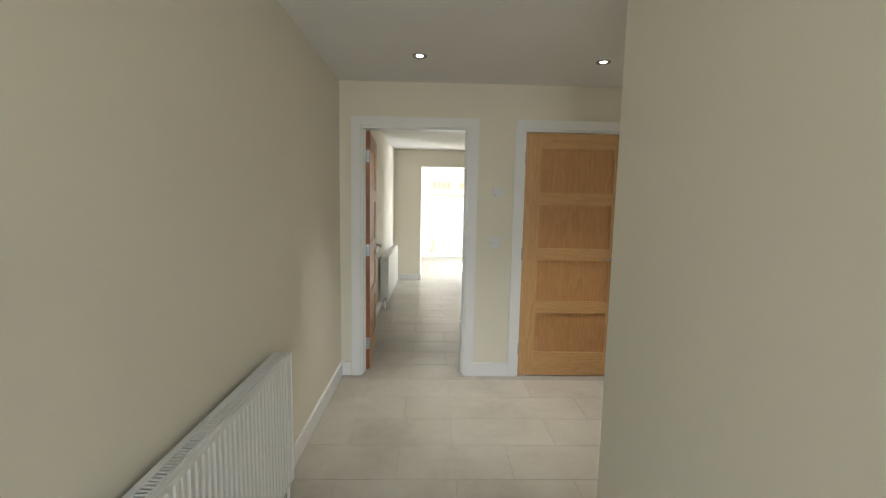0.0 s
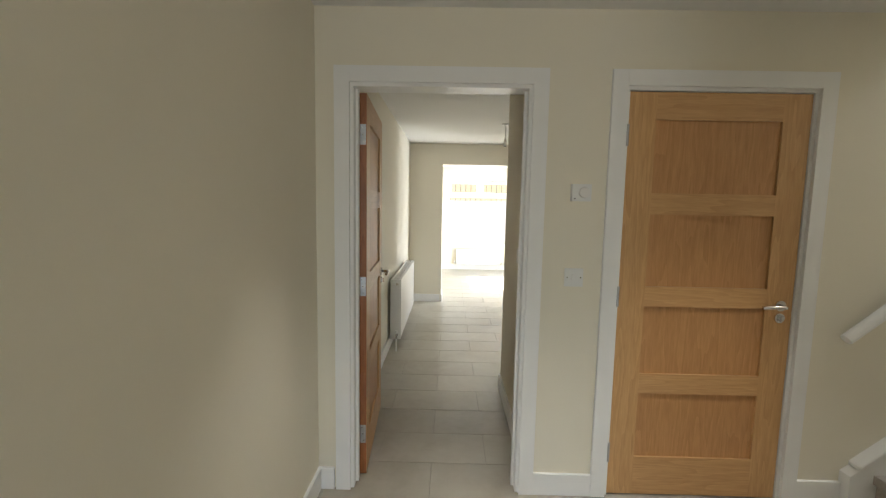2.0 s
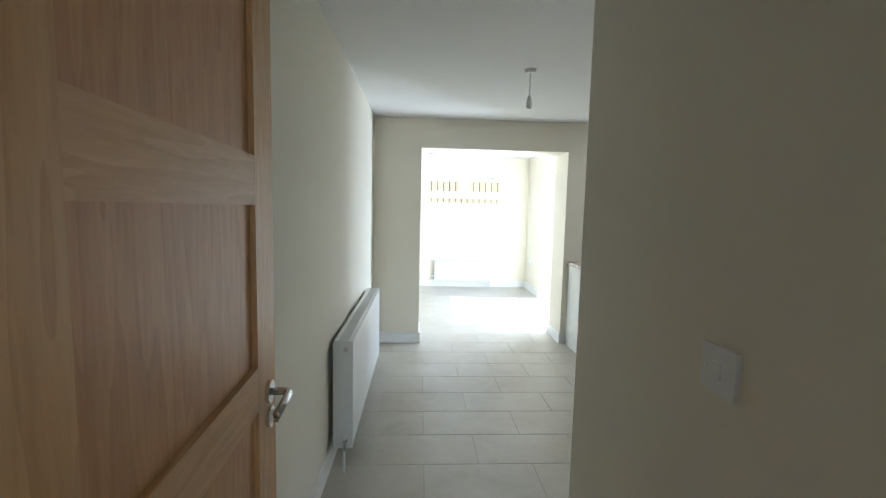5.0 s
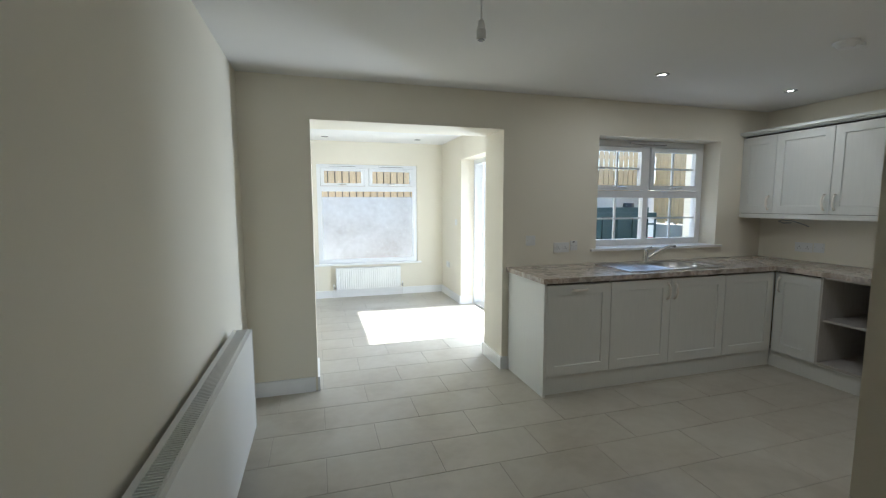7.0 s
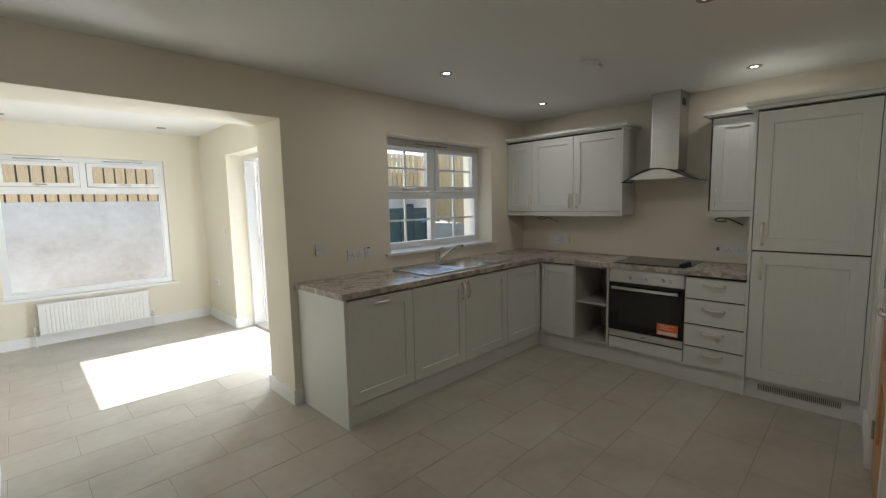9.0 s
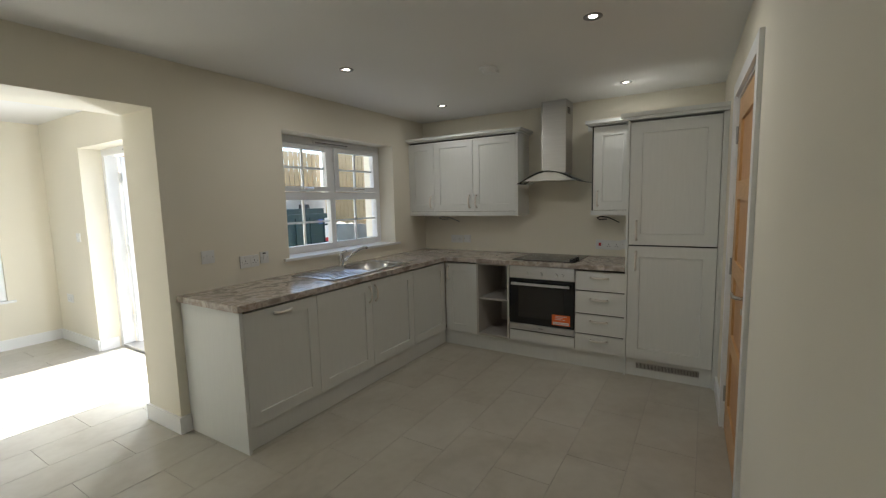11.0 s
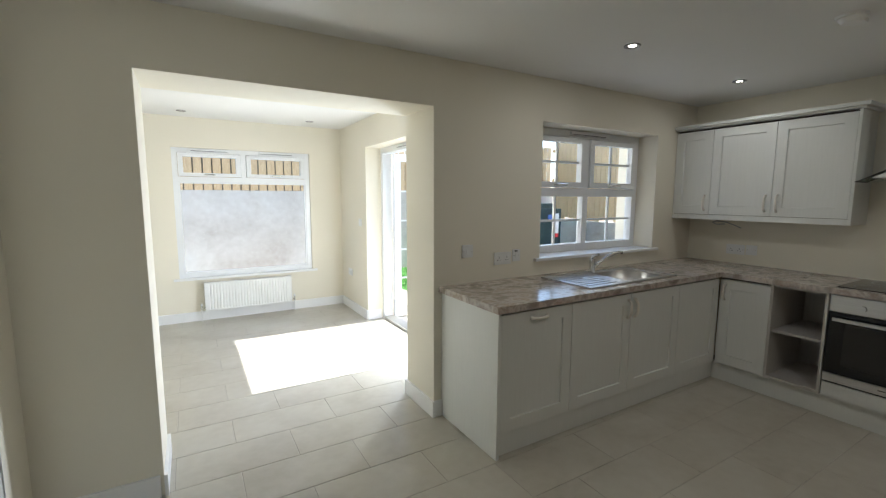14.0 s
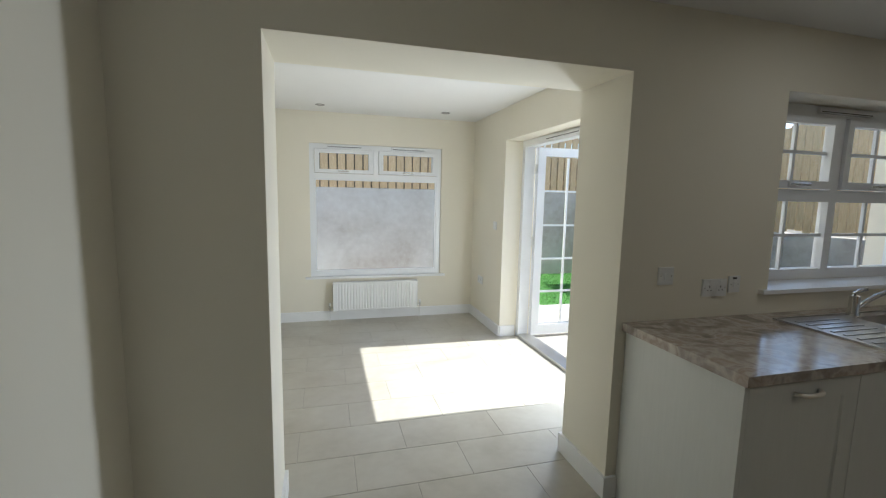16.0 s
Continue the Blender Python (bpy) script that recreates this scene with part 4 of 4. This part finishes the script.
# sink
SK = thing("sink", pose(0, 0, WZ1), "inset stainless steel sink with a grooved drainer", "sink")
sx0, sx1, sy0, sy1 = 2.42, 3.37, 7.34, 7.80
bm = bmesh.new()
for x0, x1, y0, y1 in ((sx0, BX0, sy0, sy1), (BX1, sx1, sy0, sy1), (BX0, BX1, sy0, BY0), (BX0, BX1, BY1, sy1)):
    box(bm, x0, x1, y0, y1, 0.0005, 0.005)
part("rim", bm, STEEL, SK)
for a, b, c, d in ((sx0, sx1, sy0, sy0 + 0.012), (sx0, sx1, sy1 - 0.012, sy1), (sx0, sx0 + 0.012, sy0 + 0.012, sy1 - 0.012), (sx1 - 0.012, sx1, sy0 + 0.012, sy1 - 0.012)):
    part("raised_edge", cuboid(a, b, c, d, 0.0055, 0.009, 0.0015), STEEL, SK)
bowl = bmesh.new()
n1 = [(BX0, BY0), (BX1, BY0), (BX1, BY1), (BX0, BY1)]
n2 = [(BX0 + 0.02, BY0 + 0.02), (BX1 - 0.02, BY0 + 0.02), (BX1 - 0.02, BY1 - 0.02), (BX0 + 0.02, BY1 - 0.02)]
r1 = [bowl.verts.new((x, y, 0.004)) for x, y in n1]
r2 = [bowl.verts.new((x, y, -0.15)) for x, y in n2]
for k in range(4):
    bowl.faces.new((r1[k], r1[(k + 1) % 4], r2[(k + 1) % 4], r2[k]))
bowl.faces.new(r2)
part("bowl", bev(bowl, 0.02, 3), STEEL, SK, "stainless steel bowl", True)
part("waste", rod((3.08, 7.565, -0.15), (3.08, 7.565, -0.146), 0.04, n=24), CHROME, SK)
for i in range(7):
    y = 7.41 + i * 0.052
    part("drainer_groove", bev(cuboid(sx0 + 0.05, BX0 - 0.12, y - 0.008, y + 0.008, 0.0052, 0.0085), 0.003), STEEL, SK)
TP = thing("mixer_tap", pose(2.93, 7.765, WZ1 + 0.005), "chrome mixer tap with a long swivel spout", "tap")
part("body", rod((0, 0, 0), (0, 0, 0.105), 0.024, 0.022, 28), CHROME, TP)
part("base_ring", rod((0, 0, 0), (0, 0, 0.012), 0.029, n=28), CHROME, TP)
part("spout", tube([(0, 0, 0.03), (0.04, -0.01, 0.06), (0.11, -0.03, 0.105), (0.18, -0.05, 0.14), (0.23, -0.063, 0.152), (0.262, -0.071, 0.145)], 0.0115, 14), CHROME, TP, smooth=True)
part("tap_lever", tube([(0, 0, 0.104), (-0.005, 0.004, 0.118), (0.03, -0.008, 0.135), (0.055, -0.014, 0.14)], 0.009, 12), CHROME, TP, smooth=True)

# hob
HB_ = thing("hob", pose(0, 0, WZ1), "black glass electric hob set in the worktop", "hob")
part("glass_top", cuboid(3.925, 4.425, 5.995, 6.575, 0.0005, 0.007, 0.002), BLACKG, HB_)
for hx, hy, r in ((4.06, 6.43, 0.09), (4.06, 6.16, 0.07), (4.30, 6.43, 0.07), (4.30, 6.16, 0.09)):
    bm = bmesh.new()
    for k in range(48):
        t0, t1 = 2 * math.pi * k / 48, 2 * math.pi * (k + 1) / 48
        bm.faces.new([bm.verts.new((hx + q * math.cos(t), hy + q * math.sin(t), 0.0074)) for q, t in ((r, t0), (r, t1), (r - 0.003, t1), (r - 0.003, t0))])
    part("zone_ring", bm, STEEL, HB_)
for hx in (3.96, 4.02, 4.08, 4.14):
    part("knob", rod((hx, 6.035, 0.007), (hx, 6.035, 0.027), 0.019, 0.016, 22), DARKP, HB_, "black control knob")

# wall cabinets
WXF = 4.175
wm = lambda y: pose(WXF, y, 0, 0, 0, -90)
for y, w, hx in ((7.903, 0.33, 0.29), (7.573, 0.47, 0.43), (7.103, 0.470, 0.04)):
    u = unit("wall_cabinet", wm(y), w, KE - WXF - 0.002, 1.345, 2.098, "light grey shaker wall cabinet", "wall cabinets")
    a = shaker(u, 0, w, 1.347, 2.084, rail=0.07 if w > 0.4 else 0.075)
    d_handle(a, hx, 1.45, True)
WP = thing("cabinet_trim", wm(7.903), "light grey cornice and pelmet along the wall cabinets", "trim")
part("pelmet", cuboid(0, 1.29, 0.002, 0.02, 1.303, 1.344, 0.002), GREY, WP)
part("end_panel", cuboid(1.271, 1.289, -0.002, KE - WXF - 0.002, 1.3035, 2.0975, 0.001), GREY, WP)
part("cornice", cuboid(0, 1.31, -0.02, KE - WXF - 0.002, 2.0985, 2.113, 0.003), GREY, WP)
part("cornice", cuboid(0, 1.335, -0.045, KE - WXF - 0.002, 2.1135, 2.138, 0.007, 3), GREY, WP)
u = unit("wall_cabinet", wm(5.93), 0.337, KE - WXF - 0.002, 1.345, 2.075, "small light grey shaker wall cabinet beside the tall unit", "wall cabinets")
a = shaker(u, 0.018, 0.337, 1.347, 2.066)
d_handle(a, 0.058, 1.45, True)
WP2 = thing("cabinet_trim", wm(5.93), "light grey cornice and pelmet of the small cabinet", "trim")
part("pelmet", cuboid(0, 0.337, 0.002, 0.02, 1.303, 1.344, 0.002), GREY, WP2)
part("cornice", cuboid(-0.02, 0.337, -0.02, KE - WXF - 0.002, 2.0755, 2.09, 0.003), GREY, WP2)
part("cornice", cuboid(-0.045, 0.337, -0.045, KE - WXF - 0.002, 2.0905, 2.118, 0.007, 3), GREY, WP2)

# cooker hood: chimney, shallow steel body and bowed glass canopy
HD = thing("cooker_hood", pose(0, 6.29, 0), "stainless chimney cooker hood with a curved glass canopy", "cooker hood")
part("chimney", cuboid(4.25, KE - 0.002, -0.115, 0.115, 1.70, HC - 0.001, 0.002), STEEL, HD, "brushed steel chimney")
part("chimney_seam", cuboid(4.2485, 4.25, 0.103, 0.106, 1.70, HC - 0.001), CHROME, HD)
bm = bmesh.new()
for k in range(5):
    box(bm, 4.30 + k * 0.02, 4.308 + k * 0.02, -0.1165, -0.115, 2.24, 2.30)
part("side_vent", bm, DARKP, HD)
bm = bmesh.new()
nseg = 24
rows = []
for i in range(nseg + 1):
    y = -0.30 + 0.60 * i / nseg
    z = 1.60 + 0.105 * math.cos(y / 0.30 * math.pi / 2) ** 1.3
    front = 4.035 + 0.05 * (abs(y) / 0.30) ** 2
    rows.append([bm.verts.new((x, y, z + dz)) for x in (front, KE - 0.004) for dz in (0, 0.006)])
for a, b in zip(rows, rows[1:]):
    for i0, i1 in ((0, 1), (1, 3), (3, 2), (2, 0)):
        bm.faces.new((a[i0], a[i1], b[i1], b[i0]))
bm.faces.new(rows[0])
bm.faces.new(rows[-1])
part("glass_canopy", bm, SMOKE, HD, "bowed clear glass canopy", True)
part("canopy_edge", tube([(4.034 + 0.05 * (abs(y) / 0.30) ** 2, y, 1.603 + 0.105 * math.cos(y / 0.30 * math.pi / 2) ** 1.3) for y in [-0.299 + 0.598 * i / 24 for i in range(25)]], 0.0035, 8), DARKP, HD, "dark polished glass edge")
bm = bmesh.new()
rows = []
for i in range(17):
    y = -0.215 + 0.43 * i / 16
    z = 1.594 + 0.105 * math.cos(y / 0.30 * math.pi / 2) ** 1.3
    rows.append([bm.verts.new(p) for p in ((4.07, y, z), (KE - 0.006, y, z), (KE - 0.006, y, 1.625), (4.07, y, 1.625))])
for a, b in zip(rows, rows[1:]):
    for k in range(4):
        bm.faces.new((a[k], a[(k + 1) % 4], b[(k + 1) % 4], b[k]))
bm.faces.new(rows[0])
bm.faces.new(rows[-1][::-1])
part("hood_body", bm, STEEL, HD, "shallow steel hood body")
part("filter", cuboid(4.12, 4.42, -0.16, 0.16, 1.620, 1.6245), CHROME, HD)

# ---- garden ----
struct("ground", cuboid(-400, 400, -400, 400, -0.6, -0.16), SOIL, "bare garden ground", "ground")
struct("pavement", cuboid(-1.5, 4.3, 8.35, 14.0, -0.2, -0.06), PATIO, "pale concrete paving outside the french doors", "pavement")
# side strip widened out of view to bounce sunlight up into the kitchen window
struct("pavement_bounce", cuboid(4.3, 8.5, 8.35, 10.75, -0.2, -0.061), PATIO, "pale concrete paving along the house, widened unseen to bounce light", "pavement")
struct("lawn_bed", cuboid(3.25, 8.5, 10.75, 14.0, -0.15, -0.055), GRASS, "bright green lawn", "lawn")
rng = np.random.default_rng(4)
gv, gf = [], []
for _ in range(16000):
    gx, gy = 3.25 + 3.4 * rng.random(), 10.75 + 3.25 * rng.random()
    a, hgt = rng.random() * 6.28, 0.02 + 0.02 * rng.random()
    k = len(gv)
    gv += [(gx - 0.004 * math.cos(a), gy - 0.004 * math.sin(a), -0.055), (gx + 0.004 * math.cos(a), gy + 0.004 * math.sin(a), -0.055),
           (gx + 0.02 * math.sin(a), gy + 0.02 * math.cos(a), -0.055 + hgt)]
    gf.append((k, k + 1, k + 2))
me = bpy.data.meshes.new("grass")
me.from_pydata(gv, [], gf)
me.materials.append(GRASS)
tagged(new("grass", me), "short bright green turf", "grass", kind="stuff")
struct("wall_garden_north", cuboid(-3, 8.7, 14.0, 14.25, -0.2, 1.60, 0.004), RENDER, "stained grey rendered retaining wall", "garden wall")
struct("ground_bank", cuboid(-6, 8.75, 14.6, 22, -0.3, 2.35), SOIL, "dark earth bank behind the fence", "ground")
struct("wall_garden_east", cuboid(8.5, 8.75, 7.0, 14.0, -0.2, 0.93, 0.004), RENDER, "pale grey rendered low boundary wall", "garden wall")


def fence(name, along, u0, u1, at, z0, z1, label):
    root = thing(name, pose(0, 0, 0), label, "fence")
    r = random.Random(7)
    pitch, bw = (0.148, 0.124) if along == 'x' else (0.135, 0.125)
    m0 = None
    for i in range(int((u1 - u0) / pitch)):
        u = u0 + i * pitch
        if m0 is None:
            me = bpy.data.meshes.new("board")
            bmx = cuboid(0, bw, 0, 0.02, 0, z1 - z0) if along == 'x' else cuboid(0, 0.02, 0, bw, 0, z1 - z0)
            bmx.to_mesh(me)
            bmx.free()
            me.materials.append(FENCE)
            m0 = me
        b = new("board", m0)
        b.parent = root
        off = r.uniform(-0.01, 0.01) if along == 'x' else r.uniform(0.0, 0.09)
        b.location = (u, at + r.uniform(0, 0.004), z0 + off) if along == 'x' else (at + r.uniform(0, 0.004), u, z0 + off)
    back = 0.0705 if along == 'x' else 0.026
    for z in (z0 + 0.15, (z0 + z1) / 2, z1 - 0.2):
        part("rail", cuboid(u0, u1, at + back, at + back + 0.04, z, z + 0.09) if along == 'x' else cuboid(at + back, at + back + 0.04, u0, u1, z, z + 0.09), FENCE, root)
    for k in range(int((u1 - u0) / 1.8) + 1):
        u = u0 + 0.1 + k * 1.8
        part("post", cuboid(u, u + 0.09, at + 0.112, at + 0.2, z0 - 0.02, z1 - 0.05) if along == 'x' else cuboid(at + 0.112, at + 0.2, u, u + 0.09, z0 - 0.02, z1 - 0.05), FENCE, root)


fence("fence", 'x', -2.5, 8.6, 14.03, 1.60, 2.80, "pale new timber board fence on the retaining wall")
fence("fence", 'y', 7.1, 13.95, 8.53, 0.93, 2.86, "tall pale timber board fence on the low wall")

OT = thing("oil_tank", pose(5.18, 12.1, 0.04), "dark green plastic heating oil tank with labels", "oil tank")
bm = cuboid(0, 1.85, 0, 0.9, 0.1, 1.22, 0.09, 3)
part("shell", bm, TANK, OT)
part("base", cuboid(-0.05, 1.9, -0.05, 0.95, -0.1, 0.1, 0.01), PATIO, OT)
for k in range(5):
    part("rib", cuboid(0.12 + k * 0.37, 0.26 + k * 0.37, -0.025, 0.03, 0.2, 1.14, 0.02), TANK, OT)
part("top_dome", cuboid(0.1, 1.75, 0.12, 0.78, 1.2, 1.33, 0.05, 3), TANK, OT)
part("filler_cap", rod((1.5, 0.45, 1.33), (1.5, 0.45, 1.42), 0.12, 0.11, 24), DARKP, OT)
for a, b, z0, z1, m in ((1.62, 1.76, 1.0, 1.12, WHITEP), (1.62, 1.76, 0.7, 0.96, WHITEP), (1.62, 1.76, 0.62, 0.70, REDP), (1.45, 1.56, 1.0, 1.1, BLUEP)):
    part("label", cuboid(a, b, -0.030, -0.026, z0, z1), m, OT)

# ---- floor tiles ----
FL = bpy.data.objects["floor"]
PX, PY, GAP = 0.62, 0.3183, 0.0024
meshes = {}


def tile_mesh(w, h):
    key = (round(w, 3), round(h, 3))
    if key not in meshes:
        bm = bmesh.new()
        e = 0.0015
        lo = [bm.verts.new((x, y, -0.005)) for x, y in ((0, 0), (w, 0), (w, h), (0, h))]
        mid = [bm.verts.new((x, y, -e)) for x, y in ((0, 0), (w, 0), (w, h), (0, h))]
        hi = [bm.verts.new((x, y, 0)) for x, y in ((e, e), (w - e, e), (w - e, h - e), (e, h - e))]
        for p, q in ((lo, mid), (mid, hi)):
            for k in range(4):
                bm.faces.new((p[k], p[(k + 1) % 4], q[(k + 1) % 4], q[k]))
        bm.faces.new(hi)
        me = bpy.data.meshes.new("tile")
        bm.to_mesh(me)
        bm.free()
        me.materials.append(TILE)
        meshes[key] = me
    return meshes[key]


def lay(y, x0, x1):
    k = math.floor((y - 3.138 + 0.01) / PY)
    start = 0.38 if k % 2 == 0 else 0.07
    i = math.floor((x0 - start) / PX)
    while start + i * PX < x1:
        a, b = max(x0, start + i * PX), min(x1, start + (i + 1) * PX)
        if b - a > 0.02:
            t = new("tile", tile_mesh(b - a - GAP, PY - GAP))
            t.parent = FL
            t.location = (a, y, 0)
        i += 1


for k in range(-17, 26):
    y = 3.138 + k * PY
    if y > 11.3:
        break
    mid = y + PY / 2
    if mid < 1.4:
        lay(y, -0.52, 0.88)
    elif mid < 3.6:
        lay(y, -0.52, 3.0)
    elif mid < 4.78:
        lay(y, -0.47, 0.62)
    elif mid < 8.15:
        lay(y, -0.47, 4.0)
    else:
        lay(y, -0.47, 2.22)
